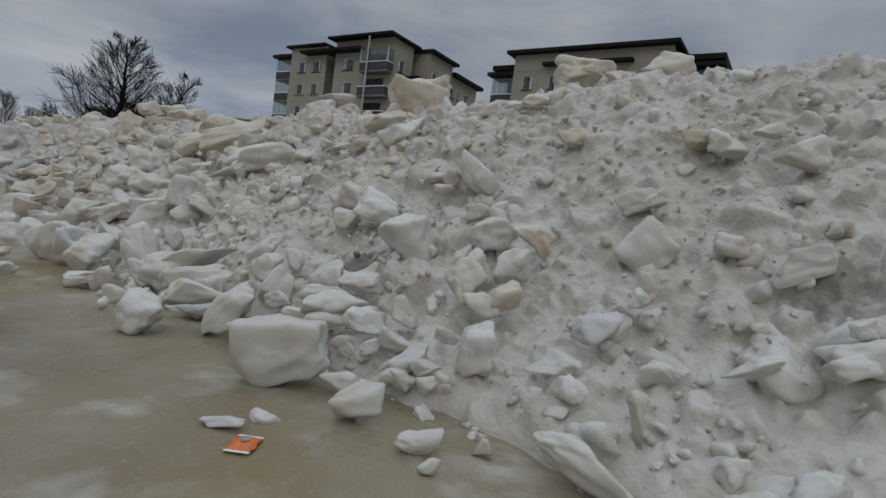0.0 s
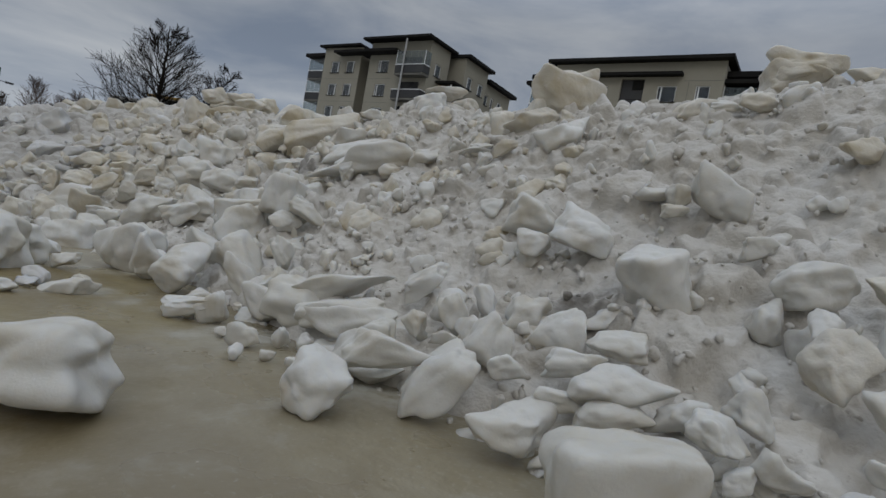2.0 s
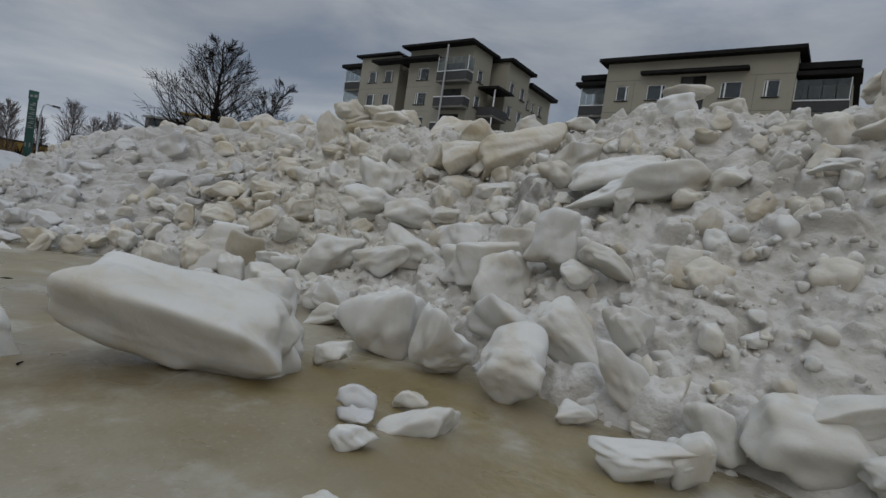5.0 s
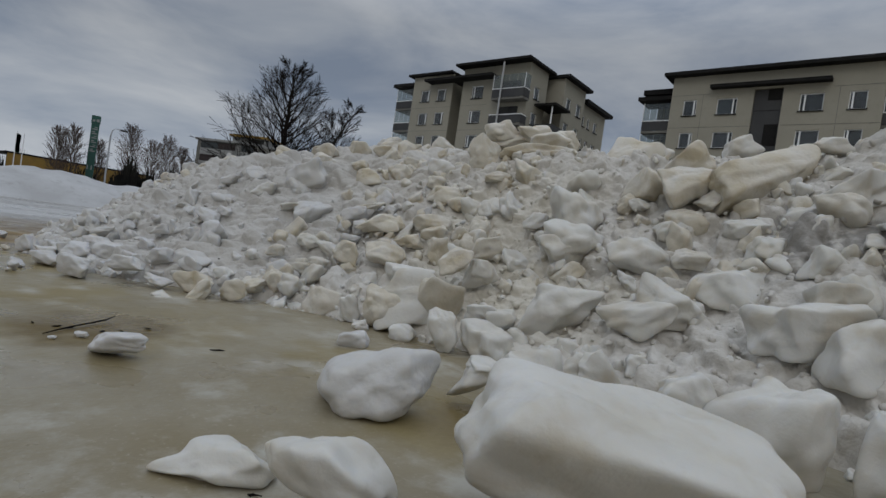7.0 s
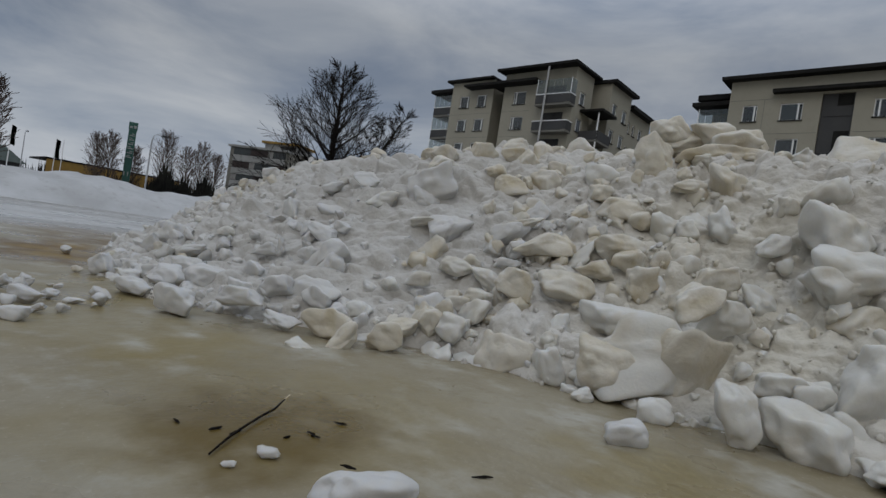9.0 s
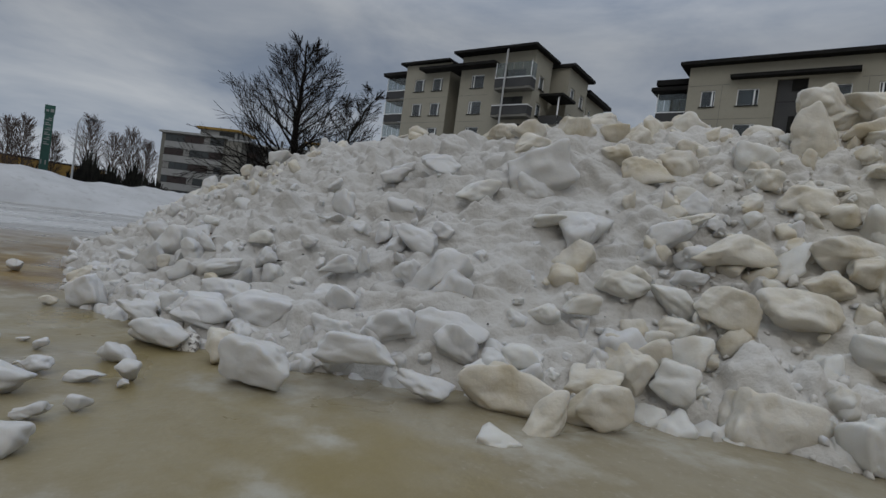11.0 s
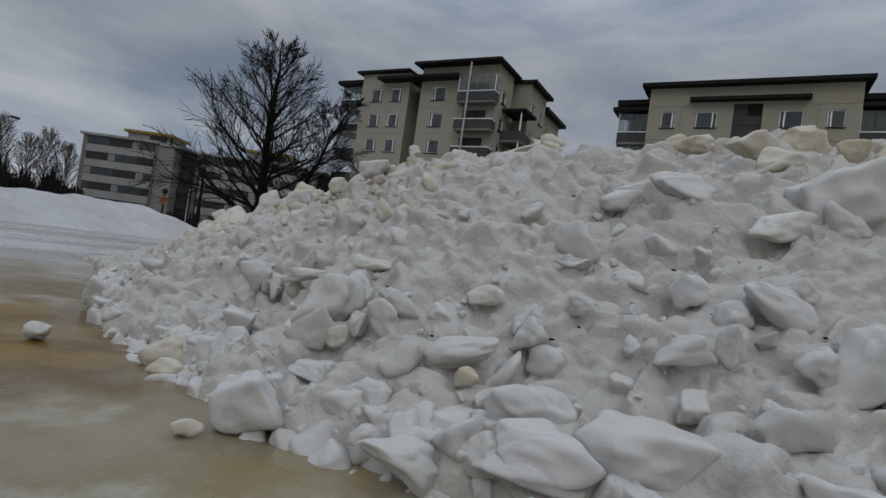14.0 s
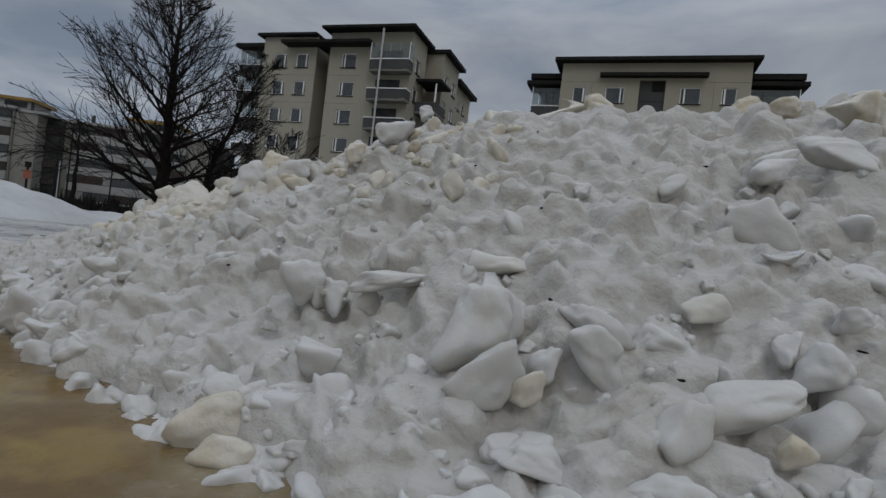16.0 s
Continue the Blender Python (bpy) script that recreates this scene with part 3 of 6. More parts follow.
chunk(-12.39, 4.37, 0.14, 0.341, 0.220, 0.233, 0, 16, 43, "g")
chunk(-17.55, 1.96, 0.21, 0.240, 0.153, 0.160, 0, -1, 33, "gbw")
chunk(-17.22, 2.47, 0.25, 0.285, 0.144, 0.119, -1, 0, 33, "w")
chunk(-5.66, 3.72, 0.34, 0.358, 0.200, 0.183, 0, -19, 35, "")
chunk(-17.36, 2.88, 0.38, 0.229, 0.129, 0.120, -1, -10, 34, "w")
chunk(-13.41, 4.62, 0.50, 0.400, 0.295, 0.327, 0, -51, 45, "gyp")
chunk(-17.93, 2.98, 0.48, 0.141, 0.097, 0.108, 2, 17, 30, "w")
chunk(-8.88, 5.33, 1.27, 0.298, 0.259, 0.288, -3, 1, 37, "b")
chunk(-9.29, 5.05, 0.75, 0.333, 0.271, 0.301, -3, -9, 38, "")
chunk(-12.72, 6.58, 1.82, 0.406, 0.297, 0.330, 0, 4, 44, "")
chunk(-8.67, 4.19, 0.45, 0.359, 0.216, 0.213, -3, 9, 37, "")
chunk(-4.88, 2.63, 0.25, 0.206, 0.185, 0.206, -2, 10, 34, "g")
chunk(-20.35, 2.01, 0.13, 0.198, 0.154, 0.172, 2, -18, 29, "gwb")
chunk(-8.81, 6.64, 2.17, 0.613, 0.288, 0.222, -1, -18, 38, "")
chunk(-8.25, 3.60, 0.27, 0.28, 0.24, 0.29, -3, -9, 38, "gr")
chunk(-4.42, 3.20, 0.30, 0.323, 0.178, 0.161, -3, -45, 37, "g")
chunk(-18.93, 2.52, 0.25, 0.241, 0.133, 0.121, 0, 9, 33, "w")
chunk(-20.14, 2.94, 0.60, 0.177, 0.106, 0.104, 0, 33, 19, "wr")
chunk(-12.83, 8.42, 3.03, 0.706, 0.408, 0.388, 0, -41, 45, "y")
chunk(-3.33, 5.85, 1.97, 0.325, 0.230, 0.255, -2, 10, 34, "")
chunk(-2.57, 4.86, 1.29, 0.255, 0.163, 0.170, -2, -15, 35, "")
chunk(-16.39, 3.08, 0.14, 0.317, 0.182, 0.173, 0, -6, 33, "gy")
chunk(-13.45, 1.13, 0.10, 0.226, 0.140, 0.110, 0, 4, 44, "gwr")
chunk(-12.55, 6.03, 1.32, 0.323, 0.213, 0.231, 0, -19, 43, "")
chunk(-18.70, 1.89, 0.28, 0.225, 0.135, 0.147, -1, 20, 33, "gw")
chunk(-20.31, 2.47, 0.30, 0.154, 0.073, 0.057, 0, 11, 19, "w")
chunk(-1.10, 3.94, 0.74, 0.175, 0.119, 0.133, -2, 3, 34, "wr")
chunk(-18.11, 2.06, 0.20, 0.148, 0.112, 0.124, -1, -10, 34, "gy")
chunk(-13.94, 4.31, 0.30, 0.293, 0.230, 0.277, 0, -9, 43, "gy")
chunk(-7.13, 3.12, 0.24, 0.294, 0.135, 0.102, 0, -4, 35, "g")
chunk(-5.95, 7.80, 3.47, 0.58, 0.32, 0.38, -4, 4, 36, "yp")
chunk(-19.55, 2.84, 0.53, 0.219, 0.110, 0.091, 0, -17, 19, "wr")
chunk(-10.63, 7.38, 2.54, 0.748, 0.395, 0.343, -1, -20, 41, "y")
chunk(-3.58, 4.09, 0.66, 0.211, 0.117, 0.106, -3, 2, 36, "")
chunk(-17.99, 3.92, 1.06, 0.236, 0.134, 0.126, 2, 32, 31, "wr")
chunk(-1.24, 3.50, 0.49, 0.197, 0.107, 0.095, -3, -22, 35, "")
chunk(-16.79, 2.71, 0.12, 0.201, 0.096, 0.076, 0, 19, 33, "gw")
chunk(-14.97, 4.15, 0.12, 0.302, 0.236, 0.263, 0, -9, 43, "gy")
chunk(-18.71, 5.00, 1.98, 0.268, 0.149, 0.136, 0, -2, 19, "wr")
chunk(-5.84, 3.77, 0.34, 0.424, 0.186, 0.134, -2, -15, 35, "")
chunk(-4.37, 5.16, 1.45, 0.288, 0.205, 0.228, -2, 5, 34, "")
chunk(-16.00, 3.65, 0.21, 0.217, 0.133, 0.135, 0, -26, 33, "y")
chunk(-4.83, 3.96, 0.54, 0.198, 0.117, 0.113, -1, 68, 34, "")
chunk(-3.97, 4.08, 0.62, 0.216, 0.156, 0.173, -7, -60, 42, "")
chunk(-17.73, 3.57, 0.74, 0.160, 0.108, 0.120, 2, 17, 30, "wr")
chunk(-11.39, 2.86, 0.22, 0.220, 0.149, 0.165, -3, 1, 37, "")
chunk(-20.84, 3.15, 0.65, 0.264, 0.169, 0.179, -2, -27, 33, "wr")
chunk(-12.86, 4.16, 0.22, 0.257, 0.157, 0.158, -1, 76, 42, "g")
chunk(-2.37, 4.17, 0.85, 0.213, 0.150, 0.166, -4, 53, 31, "y")
chunk(-11.02, 5.26, 0.27, 0.293, 0.183, 0.187, -1, -18, 41, "g")
chunk(-18.42, 3.34, 0.72, 0.181, 0.099, 0.089, 1, -13, 22, "wr")
chunk(-3.02, 3.58, 0.44, 0.182, 0.108, 0.105, -2, -10, 35, "")
chunk(-1.30, 5.39, 1.79, 0.266, 0.148, 0.135, -3, -29, 36, "")
chunk(-3.67, 3.49, 0.34, 0.195, 0.090, 0.069, -3, -2, 36, "")
chunk(-18.39, 1.47, 0.13, 0.124, 0.075, 0.086, -1, -20, 34, "gw")
chunk(-15.76, 4.01, 0.41, 0.148, 0.133, 0.148, 0, -11, 33, "y")
chunk(-6.16, 7.23, 2.89, 0.396, 0.222, 0.204, -4, -25, 38, "y")
chunk(-16.91, 3.24, 0.31, 0.199, 0.129, 0.138, -1, 20, 33, "w")
chunk(-17.70, 2.74, 0.29, 0.202, 0.111, 0.101, -1, 0, 33, "w")
chunk(-1.97, 8.12, 3.83, 0.385, 0.222, 0.210, -2, 8, 34, "y")
chunk(-17.35, 3.66, 0.69, 0.186, 0.142, 0.158, -2, -7, 33, "wr")
chunk(-15.79, 4.77, 0.81, 0.228, 0.128, 0.118, 0, 39, 33, "r")
chunk(-19.89, 2.46, 0.28, 0.142, 0.078, 0.071, 1, 2, 22, "w")
chunk(-1.98, 4.13, 0.80, 0.159, 0.118, 0.131, -2, -7, 35, "y")
chunk(-12.63, 4.66, 0.41, 0.283, 0.150, 0.130, 0, 14, 44, "")
chunk(-6.94, 3.24, 0.13, 0.157, 0.125, 0.139, 0, -37, 35, "g")
chunk(-4.39, 3.78, 0.47, 0.216, 0.153, 0.170, -6, -67, 40, "")
chunk(-13.50, 5.00, 0.96, 0.226, 0.160, 0.178, 0, -9, 43, "y")
chunk(-4.13, 3.57, 0.39, 0.119, 0.089, 0.099, -4, -30, 38, "")
chunk(-11.27, 4.43, 0.20, 0.275, 0.159, 0.152, -1, -5, 38, "")
chunk(-8.27, 2.56, -0.01, 0.244, 0.129, 0.112, 0, -7, 35, "g")
chunk(-2.09, 4.87, 1.33, 0.217, 0.125, 0.119, -3, 38, 33, "y")
chunk(-21.56, 2.36, 0.04, 0.150, 0.082, 0.073, 1, -18, 22, "y")
chunk(-9.75, 6.22, 1.52, 0.232, 0.162, 0.181, -1, -8, 41, "")
chunk(-16.80, 4.98, 1.34, 0.275, 0.247, 0.275, -1, 20, 33, "wr")
chunk(-21.08, 6.71, 2.72, 0.452, 0.212, 0.163, 2, -13, 29, "yr")
chunk(-20.35, 2.85, 0.54, 0.099, 0.063, 0.066, 0, -67, 19, "wr")
chunk(-15.68, 4.48, 0.61, 0.183, 0.106, 0.101, 0, -11, 33, "r")
chunk(-16.57, 3.91, 0.56, 0.130, 0.098, 0.109, 0, -11, 33, "r")
chunk(-14.49, 5.72, 1.29, 0.261, 0.156, 0.154, 0, 4, 44, "y")
chunk(-9.85, 2.05, 0.02, 0.101, 0.059, 0.056, -1, 2, 40, "")
chunk(-14.24, 5.49, 1.03, 0.213, 0.153, 0.170, -1, 71, 42, "y")
chunk(-15.88, 8.16, 2.97, 0.315, 0.183, 0.175, 0, 1, 43, "yr")
chunk(-5.10, 3.83, 0.43, 0.116, 0.092, 0.102, -7, 59, 30, "")
chunk(-4.63, 3.93, 0.50, 0.147, 0.100, 0.111, 0, 33, 35, "")
chunk(-14.42, 4.13, 0.18, 0.180, 0.119, 0.128, -1, 64, 44, "g")
chunk(-17.67, 2.64, 0.11, 0.400, 0.177, 0.128, 0, -9, 43, "gw")
chunk(-17.03, 6.22, 2.32, 0.175, 0.124, 0.138, -1, -10, 34, "yr")
chunk(-13.40, 4.09, 0.06, 0.158, 0.112, 0.124, 0, -9, 43, "g")
chunk(-17.94, 1.36, 0.08, 0.076, 0.057, 0.063, 0, -56, 34, "gw")
chunk(-2.62, 2.95, 0.18, 0.148, 0.094, 0.099, -3, 38, 33, "g")
chunk(-8.26, 5.29, 1.10, 0.287, 0.165, 0.155, -3, 6, 37, "")
chunk(-11.00, 6.17, 1.38, 0.206, 0.131, 0.137, -1, -10, 38, "")
chunk(-2.41, 6.32, 2.55, 0.203, 0.123, 0.122, -2, -17, 35, "y")
chunk(-23.88, 5.26, 1.47, 0.195, 0.142, 0.158, 2, -28, 21, "wr")
chunk(-17.59, 0.99, 0.11, 0.058, 0.040, 0.044, 0, 9, 33, "gw")
chunk(-15.54, 3.97, 0.29, 0.171, 0.141, 0.156, 0, -1, 33, "")
chunk(-15.76, 5.07, 1.02, 0.170, 0.089, 0.077, 0, -1, 33, "wr")
chunk(-16.12, 5.49, 1.44, 0.262, 0.161, 0.163, 0, -43, 33, "wr")
chunk(-3.74, 5.78, 1.91, 0.134, 0.101, 0.112, -7, 70, 28, "")
chunk(-15.76, 5.35, 1.23, 0.215, 0.124, 0.118, 0, -16, 33, "wr")
chunk(-23.32, 5.13, 1.62, 0.156, 0.104, 0.114, 0, -7, 19, "wr")
chunk(-2.29, 3.13, 0.18, 0.113, 0.072, 0.076, -3, -7, 34, "")
chunk(-6.21, 6.63, 2.41, 0.189, 0.109, 0.103, -4, -25, 38, "y")
chunk(-20.39, 2.71, 0.46, 0.095, 0.062, 0.066, 0, -37, 19, "y")
chunk(-22.42, 5.51, 2.08, 0.195, 0.115, 0.112, 0, -7, 19, "wr")
chunk(-18.83, 1.20, 0.09, 0.052, 0.034, 0.037, -1, -10, 34, "gw")
chunk(-9.51, 2.96, 0.22, 0.161, 0.091, 0.084, -4, -10, 37, "g")
chunk(-20.44, 1.75, 0.19, 0.080, 0.048, 0.047, -2, -7, 33, "gy")
chunk(-22.18, 5.91, 2.28, 0.108, 0.065, 0.065, -8, 78, 24, "yr")
chunk(-9.88, 2.02, 0.29, 0.82, 0.46, 0.36, -3, 15, 38, "g")
chunk(-8.31, 2.07, 0.06, 0.114, 0.076, 0.083, 0, -32, 35, "g")
chunk(-4.82, 3.10, 0.36, 0.350, 0.171, 0.138, 0, -4, 35, "")
chunk(-3.58, 4.83, 1.10, 0.349, 0.298, 0.331, -3, 30, 33, "")
chunk(-10.64, 1.05, 0.18, 0.386, 0.181, 0.140, -3, 27, 36, "g")
chunk(-8.07, 4.23, 0.43, 0.337, 0.226, 0.249, -3, 36, 35, "")
chunk(-11.70, 2.10, 0.20, 0.43, 0.27, 0.225, -1, -8, 41, "gbwr")
chunk(-10.82, 5.56, 0.85, 0.517, 0.285, 0.258, -1, 7, 40, "")
chunk(-8.92, 3.62, 0.28, 0.29, 0.24, 0.29, -3, 0, 38, "g")
chunk(-18.04, 0.78, 0.08, 0.163, 0.094, 0.090, 0, -1, 33, "gw")
chunk(-20.57, 2.76, 0.50, 0.180, 0.117, 0.124, 0, -57, 19, "w")
chunk(-10.47, 5.97, 1.15, 0.405, 0.262, 0.279, -1, 7, 40, "")
chunk(-5.28, 3.55, 0.29, 0.182, 0.151, 0.168, -1, -67, 36, "")
chunk(-20.00, 2.72, 0.46, 0.172, 0.098, 0.091, 178, -88, -159, "w")
chunk(-1.84, 3.49, 0.44, 0.214, 0.142, 0.155, -14, 80, 20, "b")
chunk(-1.21, 3.40, 0.18, 0.218, 0.166, 0.184, -4, -37, 36, "g")
chunk(-11.39, 7.04, 2.41, 0.441, 0.274, 0.279, -1, -23, 41, "y")
chunk(-2.21, 2.68, 0.13, 0.175, 0.115, 0.124, -2, -7, 35, "g")
chunk(-5.59, 3.55, -0.02, 0.251, 0.152, 0.151, 0, 13, 35, "g")
chunk(-3.15, 8.22, 3.76, 0.442, 0.264, 0.259, -2, -5, 35, "y")
chunk(-19.39, 2.04, 0.17, 0.196, 0.108, 0.098, -2, 13, 32, "gw")
chunk(-5.48, 6.90, 2.71, 0.409, 0.244, 0.240, -5, -42, 39, "")
chunk(-12.18, 5.40, 0.19, 0.319, 0.188, 0.182, 0, 4, 44, "g")
chunk(-9.64, 5.76, 1.15, 0.327, 0.203, 0.208, -1, -20, 38, "")
chunk(-7.76, 4.57, 0.60, 0.219, 0.148, 0.165, -4, 51, 34, "")
chunk(-9.59, 7.03, 2.39, 0.438, 0.247, 0.228, -1, -25, 38, "")
chunk(-2.79, 3.38, 0.46, 0.212, 0.113, 0.099, -3, 20, 34, "")
chunk(-18.92, 0.73, 0.07, 0.099, 0.065, 0.070, -1, -10, 34, "gw")
chunk(-5.49, 4.39, 0.71, 0.268, 0.139, 0.118, -1, -42, 35, "")
chunk(0.06, 4.71, 1.39, 0.240, 0.137, 0.129, -3, -22, 34, "")
chunk(-14.21, 4.94, 0.66, 0.337, 0.193, 0.181, 0, -9, 43, "")
chunk(-3.38, 3.46, 0.36, 0.218, 0.108, 0.087, -3, -20, 35, "")
chunk(-6.91, 3.72, 0.21, 0.232, 0.138, 0.135, -1, 53, 35, "")
chunk(-16.09, 2.52, 0.01, 0.136, 0.077, 0.072, 0, -1, 33, "")
chunk(-8.48, 5.11, 0.92, 0.204, 0.134, 0.146, -3, 19, 36, "")
chunk(-2.56, 2.23, 0.01, 0.103, 0.059, 0.056, -2, 0, 34, "")
chunk(-11.85, 4.28, 0.12, 0.234, 0.124, 0.108, 0, 4, 44, "")
chunk(-5.03, 4.12, 0.59, 0.172, 0.107, 0.110, -1, -62, 36, "")
chunk(-0.02, 5.83, 2.36, 0.252, 0.157, 0.160, -3, -2, 33, "")
chunk(-11.61, 6.13, 1.36, 0.386, 0.228, 0.221, -1, 0, 38, "")
chunk(-6.19, 3.04, 0.18, 0.131, 0.097, 0.108, 0, -7, 35, "g")
chunk(-14.55, 8.13, 3.00, 0.675, 0.260, 0.165, 0, -6, 44, "y")
chunk(-19.66, 2.19, 0.10, 0.120, 0.085, 0.095, 1, -8, 29, "gw")
chunk(-10.76, 4.00, 0.10, 0.344, 0.166, 0.132, -1, -15, 38, "g")
chunk(-4.09, 7.22, 3.12, 0.305, 0.159, 0.137, -4, -25, 38, "y")
chunk(-8.64, 2.42, 0.09, 0.131, 0.085, 0.091, -3, 1, 37, "gw")
chunk(-0.59, 3.21, 0.40, 0.131, 0.098, 0.109, -4, 43, 31, "")
chunk(-2.70, 3.75, 0.54, 0.154, 0.103, 0.113, -3, 30, 33, "")
chunk(-8.51, 6.16, 1.74, 0.207, 0.146, 0.162, -2, 60, 36, "")
chunk(-16.20, 4.63, 0.89, 0.213, 0.122, 0.116, 0, 9, 33, "r")
chunk(-13.66, 5.73, 1.14, 0.308, 0.178, 0.168, -1, -28, 41, "y")
chunk(-19.26, 3.13, 0.67, 0.122, 0.097, 0.107, 1, -8, 22, "wr")
chunk(-14.89, 5.07, 0.88, 0.305, 0.184, 0.182, 0, -6, 44, "y")
chunk(-16.50, 3.48, 0.29, 0.156, 0.094, 0.093, 0, -11, 33, "")
chunk(-24.34, 3.56, 0.19, 0.184, 0.129, 0.143, 0, -37, 19, "w")
chunk(-16.67, 6.16, 2.16, 0.252, 0.162, 0.171, 0, -11, 33, "yr")
chunk(-16.69, 3.24, 0.20, 0.146, 0.092, 0.095, 0, -1, 33, "")
chunk(-0.08, 3.74, 0.73, 0.198, 0.091, 0.069, -3, -7, 34, "")
chunk(-1.66, 2.61, 0.09, 0.143, 0.089, 0.090, -3, -2, 33, "g")
chunk(0.37, 3.86, 0.83, 0.160, 0.084, 0.073, -3, -12, 34, "")
chunk(0.26, 3.07, 0.37, 0.130, 0.068, 0.059, -3, -7, 34, "")
chunk(-4.76, 4.27, 0.71, 0.140, 0.089, 0.093, -1, 53, 35, "")
chunk(-0.73, 3.03, 0.28, 0.129, 0.082, 0.086, -3, 8, 33, "")
chunk(-7.76, 3.61, 0.08, 0.150, 0.083, 0.075, -3, -9, 38, "g")
chunk(-2.13, 4.03, 0.71, 0.150, 0.104, 0.116, -4, 53, 31, "")
chunk(-3.97, 5.90, 1.99, 0.223, 0.136, 0.136, -3, -25, 36, "")
chunk(-18.92, 0.94, 0.05, 0.101, 0.050, 0.041, -1, -20, 34, "gw")
chunk(-18.03, 6.02, 2.43, 0.274, 0.167, 0.168, -1, -10, 34, "yr")
chunk(-20.70, 1.91, -0.16, 0.082, 0.053, 0.055, 1, -18, 22, "w")
chunk(-2.21, 3.15, 0.19, 0.101, 0.070, 0.078, -2, -7, 35, "")
chunk(-21.36, 3.39, 0.78, 0.240, 0.098, 0.066, 1, -16, 22, "wr")
chunk(-13.27, 3.26, 0.06, 0.158, 0.094, 0.091, 0, -9, 43, "gbw")
chunk(-14.97, 6.39, 1.96, 0.335, 0.187, 0.171, 0, 4, 44, "y")
chunk(-16.39, 4.21, 0.69, 0.166, 0.096, 0.092, 0, -11, 33, "r")
chunk(-14.34, 8.28, 3.26, 0.362, 0.211, 0.201, 0, -9, 43, "y")
chunk(-21.42, 2.82, 0.38, 0.121, 0.094, 0.104, 10, 82, 32, "w")
chunk(-18.32, 1.02, 0.06, 0.093, 0.055, 0.054, 0, -6, 33, "gw")
chunk(-23.97, 3.64, 0.35, 0.184, 0.103, 0.094, 0, -52, 19, "w")
chunk(-19.68, 3.36, 0.85, 0.128, 0.076, 0.073, 1, -8, 22, "r")
chunk(-20.76, 3.52, 0.95, 0.179, 0.089, 0.072, 1, -8, 22, "r")
chunk(-14.75, 5.44, 1.12, 0.259, 0.141, 0.126, 0, 14, 44, "y")
chunk(-19.18, 4.80, 1.79, 0.192, 0.105, 0.094, -2, -27, 33, "wr")
chunk(-4.81, 5.11, 1.25, 0.173, 0.123, 0.136, -2, -10, 35, "")
chunk(-14.99, 8.06, 3.23, 0.362, 0.221, 0.223, -1, -10, 38, "y")
chunk(-4.76, 3.73, 0.42, 0.109, 0.064, 0.062, 0, -7, 35, "")
chunk(-8.67, 4.11, 0.11, 0.138, 0.091, 0.098, -177, 14, -142, "g")
chunk(-2.96, 5.21, 1.50, 0.141, 0.093, 0.101, -2, -10, 35, "")
chunk(-16.02, 5.95, 1.78, 0.177, 0.130, 0.144, 0, -11, 33, "wr")
chunk(-19.37, 0.99, 0.07, 0.063, 0.052, 0.058, -1, -10, 34, "gw")
chunk(-1.04, 3.33, 0.41, 0.098, 0.081, 0.090, -3, -7, 34, "")
chunk(-19.05, 6.85, 2.80, 0.280, 0.160, 0.151, 0, -11, 33, "yr")
chunk(-0.44, 4.87, 1.46, 0.134, 0.092, 0.103, -3, -7, 34, "")
chunk(-2.41, 7.83, 3.66, 0.203, 0.153, 0.170, -2, -7, 35, "y")
chunk(-19.05, 3.51, 0.88, 0.094, 0.064, 0.071, 1, -8, 22, "wr")
chunk(-5.93, 3.47, 0.09, 0.095, 0.071, 0.079, 0, -7, 35, "g")
chunk(0.42, 4.19, 1.03, 0.094, 0.071, 0.079, -3, -7, 34, "")
chunk(-23.74, 3.25, 0.15, 0.128, 0.077, 0.077, 0, -7, 19, "w")
chunk(-10.60, 6.66, 1.83, 0.244, 0.136, 0.125, -1, -10, 38, "")
chunk(-3.42, 7.31, 3.28, 0.235, 0.139, 0.134, -2, -7, 35, "y")
chunk(-13.23, 6.36, 1.68, 0.209, 0.123, 0.119, 0, -26, 44, "")
chunk(-23.19, 2.99, 0.14, 0.140, 0.083, 0.080, 1, -8, 22, "w")
chunk(-2.15, 3.58, 0.48, 0.099, 0.066, 0.072, -2, -7, 35, "")
chunk(-6.08, 3.31, 0.09, 0.086, 0.070, 0.078, -180, 37, -145, "g")
chunk(-2.01, 3.16, 0.21, 0.075, 0.065, 0.073, -4, 53, 31, "")
chunk(-21.80, 2.66, 0.22, 0.113, 0.063, 0.058, 1, -8, 22, "w")
chunk(-18.05, 1.18, 0.03, 0.113, 0.053, 0.041, 0, -11, 33, "gw")
chunk(-10.05, 8.04, 3.12, 0.263, 0.141, 0.124, -1, -10, 38, "")
chunk(-1.98, 6.80, 3.09, 0.166, 0.106, 0.111, -2, -7, 35, "y")
chunk(-17.08, 4.85, 1.41, 0.183, 0.088, 0.069, 0, -11, 33, "r")
chunk(-16.37, 6.84, 2.56, 0.151, 0.109, 0.122, 0, -11, 33, "yr")
chunk(-2.10, 3.26, 0.29, 0.114, 0.069, 0.068, -3, -7, 34, "")
chunk(-0.92, 4.25, 0.97, 0.098, 0.070, 0.078, -3, -7, 34, "")
chunk(-6.68, 6.65, 2.37, 0.227, 0.112, 0.091, -2, -10, 35, "")
chunk(-8.53, 2.77, 0.07, 0.130, 0.069, 0.061, 0, -7, 35, "g")
